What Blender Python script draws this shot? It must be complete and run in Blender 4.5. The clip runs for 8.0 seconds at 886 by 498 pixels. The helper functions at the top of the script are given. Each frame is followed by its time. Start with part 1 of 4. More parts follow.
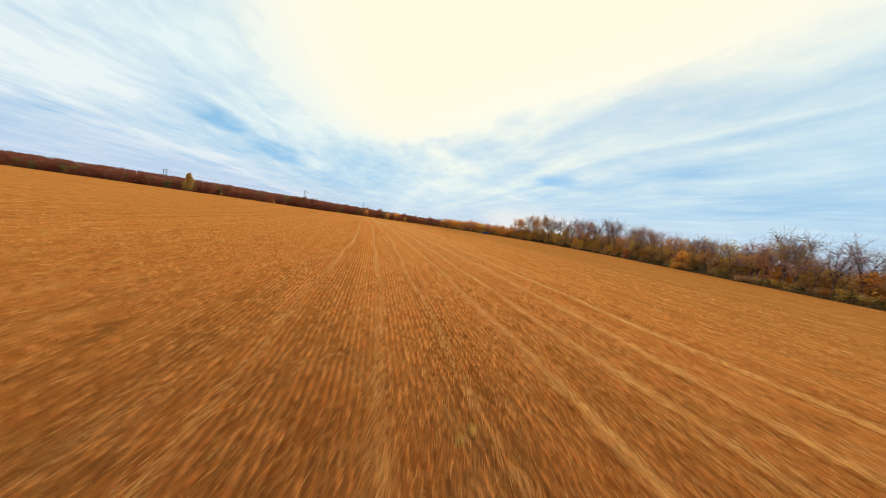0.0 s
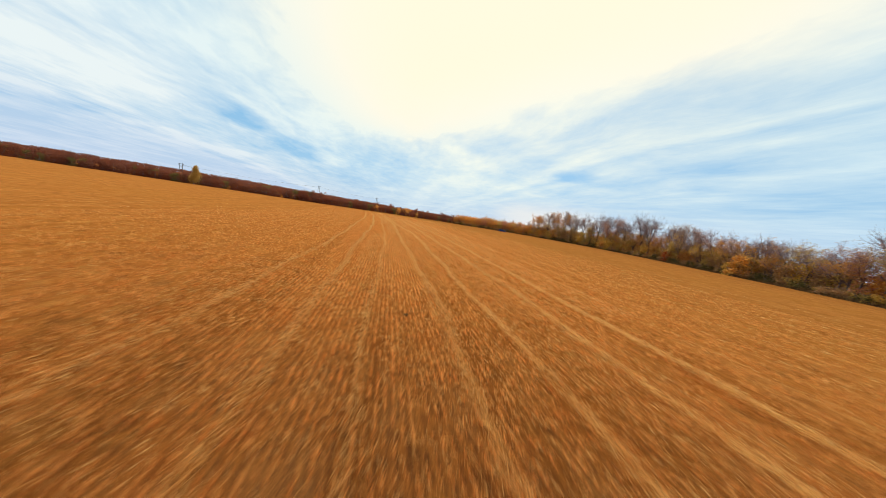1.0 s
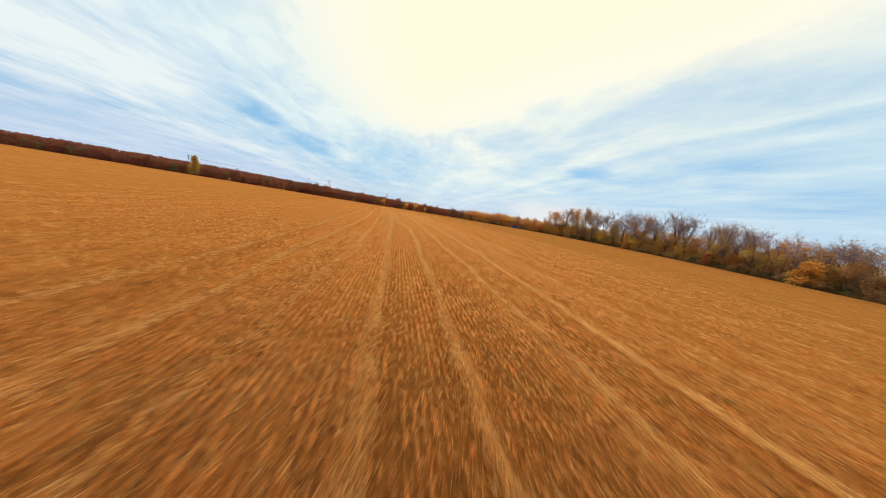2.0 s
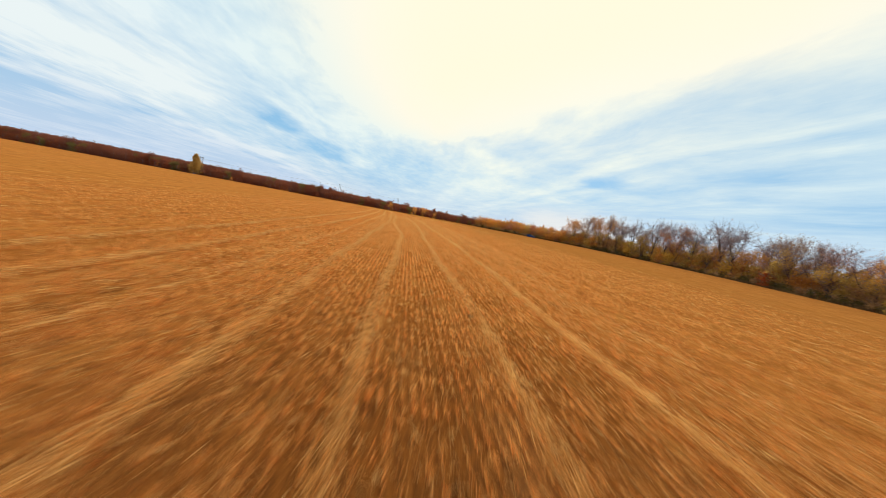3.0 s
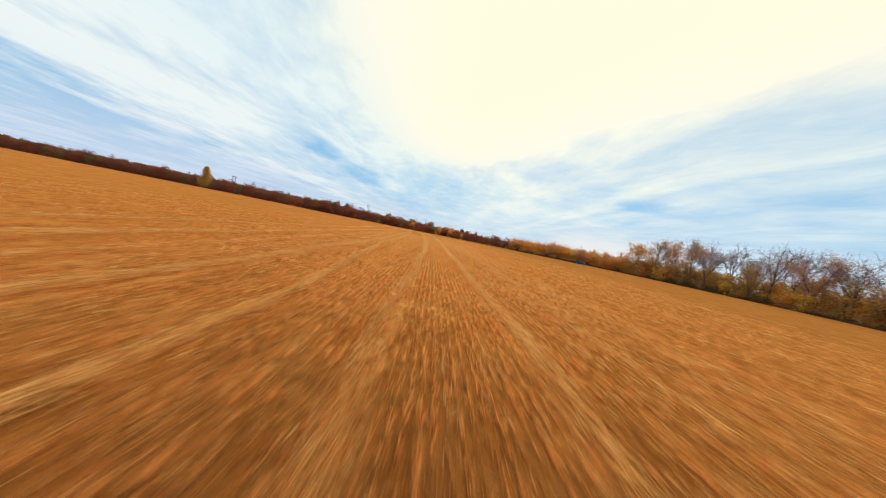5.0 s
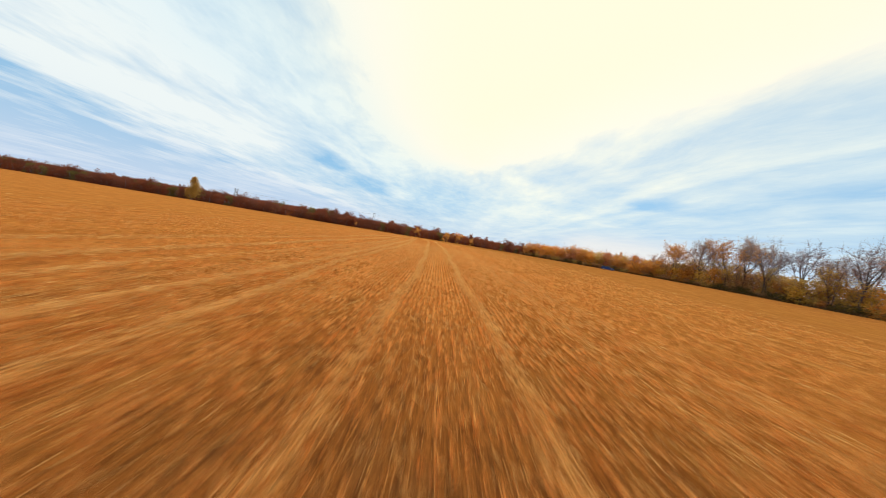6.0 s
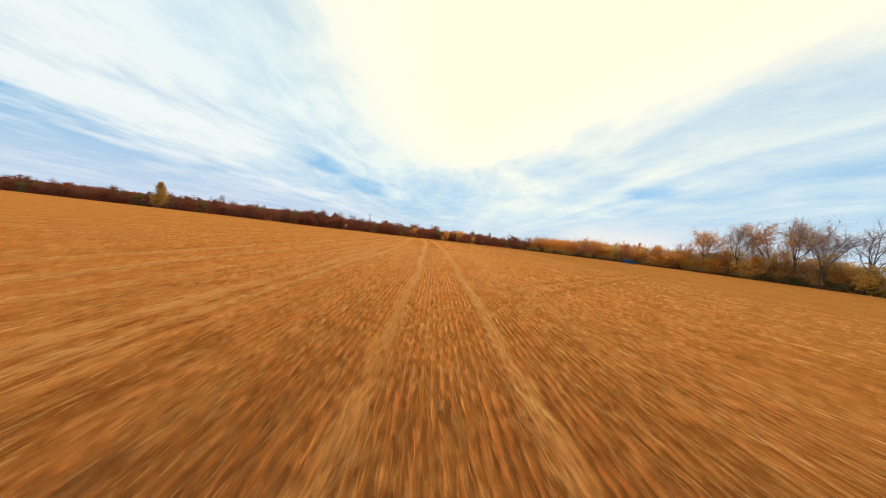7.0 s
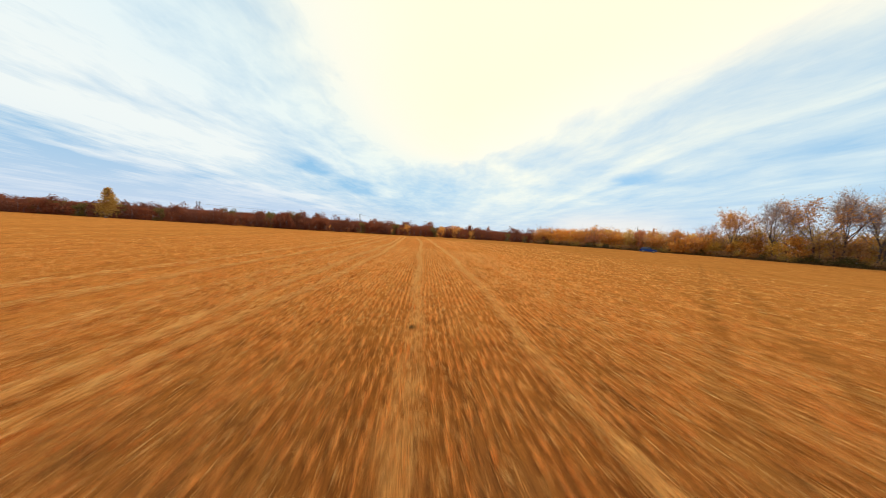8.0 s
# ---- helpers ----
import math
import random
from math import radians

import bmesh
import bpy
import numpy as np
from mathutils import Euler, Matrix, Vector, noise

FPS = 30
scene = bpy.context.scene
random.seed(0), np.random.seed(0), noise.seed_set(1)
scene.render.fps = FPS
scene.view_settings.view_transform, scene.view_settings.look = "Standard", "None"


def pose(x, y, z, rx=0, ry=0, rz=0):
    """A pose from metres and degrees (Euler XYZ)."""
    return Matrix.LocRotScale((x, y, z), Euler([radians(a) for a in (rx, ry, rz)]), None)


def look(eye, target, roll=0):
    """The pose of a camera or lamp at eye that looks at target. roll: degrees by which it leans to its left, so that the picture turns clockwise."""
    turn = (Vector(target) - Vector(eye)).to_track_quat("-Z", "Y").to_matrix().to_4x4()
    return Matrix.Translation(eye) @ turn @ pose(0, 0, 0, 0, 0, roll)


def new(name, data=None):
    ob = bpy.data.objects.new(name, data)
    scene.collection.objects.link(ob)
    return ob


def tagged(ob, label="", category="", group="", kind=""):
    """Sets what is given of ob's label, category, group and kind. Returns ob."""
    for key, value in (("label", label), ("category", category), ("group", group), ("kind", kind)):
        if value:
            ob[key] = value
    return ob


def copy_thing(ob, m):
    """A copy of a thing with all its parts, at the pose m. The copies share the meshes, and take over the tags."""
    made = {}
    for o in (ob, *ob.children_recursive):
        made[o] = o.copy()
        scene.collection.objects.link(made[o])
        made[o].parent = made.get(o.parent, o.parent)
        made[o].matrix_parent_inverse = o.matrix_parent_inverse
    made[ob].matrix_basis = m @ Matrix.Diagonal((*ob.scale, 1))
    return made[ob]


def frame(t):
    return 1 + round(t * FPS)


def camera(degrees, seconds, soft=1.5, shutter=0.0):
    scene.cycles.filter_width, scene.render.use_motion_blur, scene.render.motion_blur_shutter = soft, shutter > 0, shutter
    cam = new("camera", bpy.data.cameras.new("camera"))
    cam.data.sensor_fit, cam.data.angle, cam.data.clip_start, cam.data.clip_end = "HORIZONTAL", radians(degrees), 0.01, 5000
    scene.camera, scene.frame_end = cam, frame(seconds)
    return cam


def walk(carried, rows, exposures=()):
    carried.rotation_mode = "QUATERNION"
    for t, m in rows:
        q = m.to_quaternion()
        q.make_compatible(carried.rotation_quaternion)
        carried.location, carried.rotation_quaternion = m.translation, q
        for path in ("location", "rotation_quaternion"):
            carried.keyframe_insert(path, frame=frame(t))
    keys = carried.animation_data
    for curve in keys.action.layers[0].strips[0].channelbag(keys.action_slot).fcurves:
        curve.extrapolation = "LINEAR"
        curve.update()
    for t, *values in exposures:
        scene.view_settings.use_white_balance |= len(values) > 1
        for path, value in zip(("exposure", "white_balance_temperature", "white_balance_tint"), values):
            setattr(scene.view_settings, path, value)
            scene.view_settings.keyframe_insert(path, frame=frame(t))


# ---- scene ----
cam = camera(116.5, 8.0, soft=0.55, shutter=0.55)
# seconds, x, y, z, yaw, pitch, roll
FLIGHT = (
    (0.0, 0.00, 0.00, 4.03, -1.38, -5.55, 8.41), (0.5, 0.36, 4.92, 4.07, -0.09, -5.86, 8.70),
    (1.0, 0.68, 9.81, 4.03, 1.34, -6.73, 8.87), (1.5, 0.99, 14.71, 3.89, 2.38, -7.68, 9.09),
    (2.0, 1.21, 19.71, 3.67, 3.38, -7.93, 9.49), (2.5, 1.36, 24.85, 3.36, 4.50, -7.56, 10.05),
    (3.0, 1.35, 30.15, 3.01, 5.78, -6.85, 10.66), (3.5, 1.11, 35.62, 2.67, 7.28, -6.04, 11.23),
    (4.0, 0.58, 41.27, 2.42, 9.12, -5.15, 11.71), (4.5, -0.29, 47.14, 2.30, 10.91, -4.33, 11.84),
    (5.0, -1.33, 53.17, 2.30, 12.45, -3.50, 11.37), (5.5, -2.54, 59.25, 2.39, 13.70, -2.83, 10.48),
    (6.0, -3.92, 65.24, 2.49, 14.48, -2.54, 9.41), (6.5, -5.47, 71.03, 2.57, 14.68, -2.68, 8.28),
    (7.0, -7.23, 76.63, 2.62, 14.30, -2.88, 6.60), (7.5, -9.13, 82.10, 2.65, 13.55, -3.29, 4.84),
    (8.0, -11.09, 87.49, 2.65, 12.91, -3.61, 3.49))
walk(cam, [(t, pose(x, y, z, 90 + pitch, 0, yaw) @ pose(0, 0, 0, 0, 0, roll)) for t, x, y, z, yaw, pitch, roll in FLIGHT],
     exposures=((0.0, -0.03, 6420, 9), (3.0, -0.03, 6440, 9), (6.0, 0.0, 6540, 10), (8.0, 0.02, 6600, 10)))


# ---- node helpers ----
class Nodes:
    """Short hand for a node tree: each call adds one node and returns its output."""

    def __init__(self, tree):
        self.tree = tree

    def put(self, socket, value):
        if isinstance(value, bpy.types.NodeSocket):
            self.tree.links.new(value, socket)
        elif isinstance(value, (tuple, list)) and len(value) == 3 and socket.type == "RGBA":
            socket.default_value = (*value, 1)
        else:
            socket.default_value = value

    def add(self, kind, out=0, operation="", **inputs):
        node = self.tree.nodes.new(kind)
        if operation:
            node.operation = operation
        for key, value in inputs.items():
            self.put(node.inputs[int(key[1:])] if key[0] == "i" and key[1:].isdigit() else node.inputs[key], value)
        return node.outputs[out]

    def math(self, op, a, b=0.0, c=0.0):
        return self.add("ShaderNodeMath", 0, op, i0=a, i1=b, i2=c)

    def mul(self, a, b):
        return self.math("MULTIPLY", a, b)

    def plus(self, a, b):
        return self.math("ADD", a, b)

    def ramp(self, v, lo, hi, to0=0.0, to1=1.0):
        node = self.tree.nodes.new("ShaderNodeMapRange")
        node.interpolation_type = "SMOOTHSTEP"
        for n, value in enumerate((v, lo, hi, to0, to1)):
            self.put(node.inputs[n], value)
        return node.outputs[0]

    def mix(self, f, a, b, blend="MIX"):
        node = self.tree.nodes.new("ShaderNodeMix")
        node.data_type, node.blend_type = "RGBA", blend
        for n, value in ((0, f), (6, a), (7, b)):
            self.put(node.inputs[n], value)
        return node.outputs[2]

    def noise(self, vector, scale, detail=4.0, rough=0.55):
        return self.add("ShaderNodeTexNoise", 0, "", Vector=vector, Scale=scale, Detail=detail, Roughness=rough)

    def join(self, x, y, z=0.0):
        return self.add("ShaderNodeCombineXYZ", 0, "", X=x, Y=y, Z=z)


# ---- sky and sun: thin cloud in long bands, the sun behind it ahead ----
SUN_AZ, SUN_EL = -8.0, 46.0
sun_way = Vector((-math.sin(radians(SUN_AZ)) * math.cos(radians(SUN_EL)), math.cos(radians(SUN_AZ)) * math.cos(radians(SUN_EL)), math.sin(radians(SUN_EL))))
world = bpy.data.worlds.new("sky")
world.use_nodes = True
scene.world = world
W = Nodes(world.node_tree)
clear = W.tree.nodes.new("ShaderNodeTexSky")
clear.sky_type, clear.sun_disc = "NISHITA", False
clear.sun_elevation, clear.sun_rotation = radians(SUN_EL), radians(-SUN_AZ)
way = W.add("ShaderNodeTexCoord", 0)
split = W.tree.nodes.new("ShaderNodeSeparateXYZ")
W.put(split.inputs[0], way)
dx, dy, dz = split.outputs
up = W.plus(W.math("MAXIMUM", dz, 0.0), 0.06)
BAND = radians(13)
across = W.math("DIVIDE", W.plus(W.mul(dx, math.cos(BAND)), W.mul(dy, math.sin(BAND))), up)
along = W.math("DIVIDE", W.plus(W.mul(dx, -math.sin(BAND)), W.mul(dy, math.cos(BAND))), up)
# the bands wander a little
sway = W.math("SUBTRACT", W.noise(W.join(W.mul(across, 0.5), W.mul(along, 0.28), 3.1), 1.0, 3.0), 0.5)
fine = W.math("SUBTRACT", W.noise(W.join(W.mul(across, 1.6), W.mul(along, 0.9), 7.7), 1.0, 5.0), 0.5)
bent = W.plus(across, W.plus(W.mul(sway, 0.7), W.mul(fine, 0.3)))
streak = W.noise(W.join(W.mul(bent, 1.05), W.mul(along, 0.62), 0.4), 1.0, 6.0, 0.58)
wisp = W.noise(W.join(W.mul(bent, 3.4), W.mul(along, 1.3), 5.2), 1.0, 6.0, 0.62)
# how much cloud each band carries, from the left of the flight to the right
PROFILE = ((-6.5, 0.36), (-5.2, 0.22), (-4.0, 0.30), (-3.55, 0.42), (-3.3, 0.94), (-2.5, 0.96), (-1.6, 0.84), (-1.05, 0.80), (-0.85, 0.84), (-0.4, 0.95),
           (0.6, 0.9), (1.2, 0.72), (1.75, 0.52), (2.05, 0.76), (2.2, 0.5), (2.4, 0.72), (2.7, 0.5), (3.4, 0.5))
curve = W.tree.nodes.new("ShaderNodeValToRGB")
ends = curve.color_ramp.elements
for k, (place_at, amount) in enumerate(PROFILE):
    e = ends[k] if k < 2 else ends.new(1.0)
    e.position, e.color = (place_at + 7.0) / 11.0, (amount, amount, amount, 1)
W.put(curve.inputs[0], W.math("DIVIDE", W.plus(bent, 7.0), 11.0))
veil = W.math("MULTIPLY", curve.outputs[0], 1.0)


def gap_at(a, b, wide_a, wide_b, amount):
    """A hole or a tuft in the cloud, round the given place in it."""
    p = W.math("DIVIDE", W.math("SUBTRACT", bent, a), wide_a)
    q = W.math("DIVIDE", W.math("SUBTRACT", along, b), wide_b)
    return W.ramp(W.plus(W.mul(p, p), W.mul(q, q)), 1.0, 0.0, 0.0, amount)


for hole in ((-1.8, 3.5, 0.4, 0.8, -0.42), (-1.5, 5.0, 0.5, 1.0, -0.35), (0.95, 2.9, 0.55, 0.55, -0.34), (2.3, 3.3, 0.3, 0.4, -0.38), (-1.15, 5.3, 0.35, 0.9, 0.55), (-3.3, 6.0, 0.8, 0.6, 0.35)):
    veil = W.plus(veil, gap_at(*hole))
veil = W.plus(veil, W.mul(W.ramp(along, 2.9, 4.6), W.mul(W.ramp(bent, 1.0, 0.0, 0.0, -0.5), W.ramp(bent, -3.6, -2.6))))
left = W.ramp(bent, -2.9, -3.6, 1.0, 2.1)
ripple = W.noise(W.join(W.mul(bent, 7.5), W.mul(along, 3.6), 9.3), 1.0, 5.0, 0.6)
veil = W.plus(veil, W.mul(W.math("SUBTRACT", ripple, 0.5), W.ramp(bent, -0.4, 1.2, 0.6, 0.22)))
cover = W.plus(veil, W.mul(left, W.plus(W.mul(W.math("SUBTRACT", streak, 0.5), 1.5), W.mul(W.math("SUBTRACT", wisp, 0.5), 0.9))))
core = W.mul(W.ramp(bent, -1.15, 0.15), W.ramp(W.math("SUBTRACT", bent, W.ramp(along, 2.6, 0.8, -0.1, 0.8)), 1.05, -0.15))
core = W.mul(core, W.ramp(W.plus(along, W.plus(W.mul(sway, 2.6), W.mul(fine, 1.6))), 3.7, 1.7))
cover = W.math("MINIMUM", W.math("MAXIMUM", W.plus(cover, W.mul(core, 0.9)), 0.0), 1.0)
near_sun = W.add("ShaderNodeVectorMath", 1, "DOT_PRODUCT", i0=way, i1=tuple(sun_way))
glow = W.ramp(near_sun, 0.5, 0.98)
low = W.plus(W.mul(W.ramp(dz, 0.16, 0.0), 0.45), W.mul(W.ramp(dz, 0.36, 0.04), W.plus(W.ramp(across, -2.6, -4.2, 0.0, 0.36), W.ramp(across, 2.0, 3.6, 0.0, 0.15))))
cloud = W.mix(W.ramp(across, -0.4, -2.4), (0.71, 0.89, 0.95), (0.86, 0.93, 0.93))
cloud = W.mix(glow, cloud, (1.0, 1.0, 0.86))
cloud = W.mix(core, cloud, (1.12, 0.99, 0.76))
blue = W.mix(0.78, W.mix(1.0, clear.outputs[0], (0.11, 0.11, 0.11), "MULTIPLY"), (0.265, 0.56, 0.84))
sky_colour = W.mix(cover, blue, cloud)
sky_colour = W.mix(low, sky_colour, (0.59, 0.70, 0.87))
# a pale break low over the border
BREAK = Vector((math.sin(radians(18)), math.cos(radians(18)), 0.05)).normalized()
toward = W.add("ShaderNodeVectorMath", 1, "DOT_PRODUCT", i0=way, i1=tuple(BREAK))
sky_colour = W.mix(W.mul(W.ramp(toward, 0.978, 1.0), W.ramp(dz, 0.11, 0.045, 0.0, 0.75)), sky_colour, (0.92, 0.90, 0.86))
back = world.node_tree.nodes["Background"]
W.put(back.inputs[0], sky_colour)
back.inputs[1].default_value = 1.0

sun = new("sun", bpy.data.lights.new("sun", "SUN"))
sun.data.energy, sun.data.angle, sun.data.color = 2.4, radians(14), (1.0, 0.93, 0.8)
sun.matrix_world = look(sun_way * 300, (0, 0, 0))


# ---- materials ----
def material(name):
    m = bpy.data.materials.new(name)
    m.use_nodes = True
    return m, Nodes(m.node_tree), m.node_tree.nodes["Principled BSDF"]


def leaf_material(name, colours, shine=0.6):
    """Dry or turning leaves: a spread of colours from leaf to leaf and from plant to plant, a little light through them."""
    m, n, bsdf = material(name)
    one = n.add("ShaderNodeNewGeometry", 8)
    plant = n.add("ShaderNodeObjectInfo", 5)
    shade = n.mix(n.ramp(one, 0.0, 0.55), colours[0], colours[1])
    shade = n.mix(n.ramp(one, 0.55, 1.0), shade, colours[2])
    shade = n.mix(n.mul(plant, 0.35), shade, colours[0])
    place = n.add("ShaderNodeTexCoord", 3)
    blot = n.noise(place, 0.9, 3.0)
    shade = n.mix(n.ramp(blot, 0.35, 0.7, 0.0, 0.4), shade, colours[2])
    n.put(bsdf.inputs["Base Color"], shade)
    bsdf.inputs["Roughness"].default_value = shine
    bsdf.inputs["Specular IOR Level"].default_value = 0.08
    thin = n.tree.nodes.new("ShaderNodeBsdfTranslucent")
    n.put(thin.inputs[0], shade)
    both = n.tree.nodes.new("ShaderNodeMixShader")
    both.inputs[0].default_value = 0.68
    n.tree.links.new(bsdf.outputs[0], both.inputs[1])
    n.tree.links.new(thin.outputs[0], both.inputs[2])
    n.tree.links.new(both.outputs[0], n.tree.nodes["Material Output"].inputs[0])
    return m


def rough_material(name, dark, light, scale, roughness=0.85, bump=0.3, metal=0.0):
    m, n, bsdf = material(name)
    place = n.add("ShaderNodeTexCoord", 3)
    grain = n.noise(place, scale, 6.0, 0.65)
    broad = n.noise(place, scale * 0.13, 3.0)
    n.put(bsdf.inputs["Base Color"], n.mix(n.ramp(n.plus(n.mul(grain, 0.6), n.mul(broad, 0.4)), 0.35, 0.65), dark, light))
    bsdf.inputs["Roughness"].default_value, bsdf.inputs["Metallic"].default_value = roughness, metal
    bsdf.inputs["Specular IOR Level"].default_value = 0.1
    n.put(bsdf.inputs["Normal"], n.add("ShaderNodeBump", 0, "", Strength=bump, Height=grain))
    return m


def plain_material(name, colour, roughness=0.4, metal=0.0):
    m, n, bsdf = material(name)
    place = n.add("ShaderNodeTexCoord", 3)
    dirt = n.noise(place, 6.0, 5.0)
    n.put(bsdf.inputs["Base Color"], n.mix(n.ramp(dirt, 0.5, 0.8, 0.0, 0.25), colour, (0.22, 0.17, 0.11)))
    n.put(bsdf.inputs["Roughness"], n.ramp(dirt, 0.3, 0.8, roughness, min(1.0, roughness + 0.25)))
    bsdf.inputs["Metallic"].default_value = metal
    return m


def add_nap(n, bsdf, colour):
    """Adds the soft shine of upright fibres to a surface."""
    fuzz = n.tree.nodes.new("ShaderNodeBsdfSheen")
    fuzz.inputs["Roughness"].default_value = 0.45
    n.put(fuzz.inputs["Color"], n.mix(1.0, colour, (0.96, 0.93, 0.88), "MULTIPLY"))
    total = n.tree.nodes.new("ShaderNodeAddShader")
    n.tree.links.new(bsdf.outputs[0], total.inputs[0])
    n.tree.links.new(fuzz.outputs[0], total.inputs[1])
    n.tree.links.new(total.outputs[0], n.tree.nodes["Material Output"].inputs[0])


ROW = 0.18          # from one drilled row to the next
SLOPE, CURL, TWIST = 0.225, 0.000316, 4.2e-7


def row_bend(y):
    """How far to the left the drilled rows have drifted at y: they lean, and curl a little more farther on."""
    return SLOPE * y + CURL * y * y + TWIST * y * y * y


# where the combine dropped its straw: the rows' own number, width, how much straw
SWATHS = ((-26.8, 0.4, 0.5), (-23.7, 0.45, 0.7), (-20.6, 0.4, 0.5), (-17.5, 0.45, 0.7), (-14.5, 0.4, 0.55), (-11.4, 0.45, 0.7), (-8.4, 0.4, 0.5), (-5.4, 0.45, 0.6), (-2.5, 0.45, 0.45),
          (0.4, 0.5, 0.75), (2.8, 0.4, 0.35), (5.4, 0.5, 1.0), (8.0, 0.5, 0.95), (11.0, 0.55, 1.0), (14.1, 0.55, 1.0), (17.2, 0.45, 0.8), (20.2, 0.45, 0.75),
          (23.3, 0.4, 0.6), (26.3, 0.45, 0.7), (29.4, 0.4, 0.5), (32.5, 0.45, 0.6), (35.6, 0.4, 0.5), (38.7, 0.45, 0.55), (44.8, 0.4, 0.5))
# this one lies nearer its neighbour farther on
STRAY = (8.0, 1.4, 56.0, 84.0)


# the two marks of a vehicle that crossed the rows, from end to end
WHEEL_MARKS = (((-8.6, 90.5), (20.5, 141.5)), ((-6.9, 89.6), (22.0, 140.4)))


def field_material():
    m, n, bsdf = material("harvested_field")
    place = n.add("ShaderNodeNewGeometry", 0)
    sp = n.tree.nodes.new("ShaderNodeSeparateXYZ")
    n.put(sp.inputs[0], place)
    x, y, z = sp.outputs
    u = n.plus(x, n.mul(y, n.plus(SLOPE, n.mul(y, n.plus(CURL, n.mul(y, TWIST))))))
    wobble = n.mul(n.math("SUBTRACT", n.noise(place, 1.3, 3.0), 0.5), 0.34)
    row = n.math("SINE", n.mul(n.plus(u, wobble), 2 * math.pi / ROW))
    broken = n.noise(n.join(n.mul(u, 1.5 / ROW), n.mul(y, 3.6)), 1.0, 4.0, 0.65)
    tuft = n.ramp(n.plus(n.mul(row, 0.07), broken), 0.36, 0.54)
    litter = n.noise(n.join(n.mul(u, 44.0), n.mul(y, 13.0)), 1.0, 5.0, 0.75)
    grit = n.ramp(litter, 0.43, 0.57)
    soil = n.mix(grit, (0.058, 0.025, 0.011), (0.20, 0.075, 0.025))
    straw = n.mix(grit, (0.11, 0.039, 0.012), (0.44, 0.165, 0.040))
    colour = n.mix(tuft, soil, straw)
    # redder and greyer places a few metres across
    hue = n.noise(n.join(n.mul(u, 0.8), n.mul(y, 0.35), 4.0), 1.0, 4.0, 0.6)
    colour = n.mix(n.ramp(hue, 0.50, 0.68, 0.0, 0.6), colour, n.mix(grit, (0.11, 0.030, 0.008), (0.34, 0.10, 0.020)))
    colour = n.mix(n.ramp(hue, 0.48, 0.34, 0.0, 0.5), colour, n.mix(grit, (0.10, 0.045, 0.018), (0.36, 0.17, 0.060)))
    # lanes from pass to pass, broad dull patches, bald and weedy spots
    lanes = n.noise(n.join(n.mul(u, 0.55), n.mul(y, 0.02)), 1.0, 5.0, 0.6)
    colour = n.mix(n.ramp(lanes, 0.44, 0.64, 0.0, 0.5), colour, (0.125, 0.043, 0.009))
    colour = n.mix(n.ramp(lanes, 0.50, 0.36, 0.0, 0.35), colour, (0.30, 0.118, 0.028))
    band = n.noise(n.join(n.mul(u, 0.20), n.mul(y, 0.008)), 1.0, 4.0)
    colour = n.mix(n.ramp(band, 0.40, 0.66, 0.0, 0.4), colour, (0.17, 0.06, 0.011))
    patch = n.noise(n.join(n.mul(x, 0.045), n.mul(y, 0.03)), 1.0, 4.0)
    colour = n.mix(n.ramp(patch, 0.45, 0.7, 0.0, 0.45), colour, (0.20, 0.082, 0.015))
    spot = n.noise(n.join(n.mul(u, 1.3), n.mul(y, 0.9)), 1.0, 3.0)
    colour = n.mix(n.ramp(spot, 0.58, 0.74, 0.0, 0.6), colour, (0.06, 0.026, 0.012))
    # straw cover under the swaths
    drift = n.plus(u, n.mul(n.math("SUBTRACT", n.noise(n.join(n.mul(u, 1.4), n.mul(y, 0.8)), 1.0, 5.0, 0.65), 0.5), 1.3))
    cover = None
    for centre, width, amount in SWATHS:
        middle = n.ramp(y, STRAY[2], STRAY[3], centre, centre - STRAY[1]) if centre == STRAY[0] else centre
        away = n.math("ABSOLUTE", n.math("SUBTRACT", drift, middle))
        one = n.ramp(away, width * 0.5, 0.0, 0.0, amount * amount * (0.58 if 4 < centre < 16 else 0.5 if -4 < centre <= 4 else 0.14 if centre < 0 else 0.5))
        cover = one if cover is None else n.math("MAXIMUM", cover, one)
    cover = n.mul(cover, n.mul(n.ramp(litter, 0.25, 0.6, 0.35, 1.0), n.ramp(n.noise(n.join(n.mul(u, 0.25), n.mul(y, 0.09), 2.0), 1.0, 4.0), 0.34, 0.62, 0.65, 1.0)))
    colour = n.mix(cover, colour, n.mix(grit, (0.36, 0.16, 0.046), (0.82, 0.43, 0.14)))
    # wheel marks of a vehicle that crossed the rows towards the border
    marks = None
    for a, b in WHEEL_MARKS:
        long = math.hypot(b[0] - a[0], b[1] - a[1])
        ex, ey = (b[0] - a[0]) / long, (b[1] - a[1]) / long
        side = n.plus(n.mul(n.math("SUBTRACT", x, a[0]), ey), n.mul(n.math("SUBTRACT", y, a[1]), -ex))
        run = n.plus(n.mul(n.math("SUBTRACT", x, a[0]), ex), n.mul(n.math("SUBTRACT", y, a[1]), ey))
        one = n.mul(n.ramp(n.math("ABSOLUTE", n.plus(side, n.mul(wobble, 1.6))), 0.42, 0.12), n.mul(n.ramp(run, 0.0, 8.0), n.ramp(run, long, long - 15.0)))
        marks = one if marks is None else n.math("MAXIMUM", marks, one)
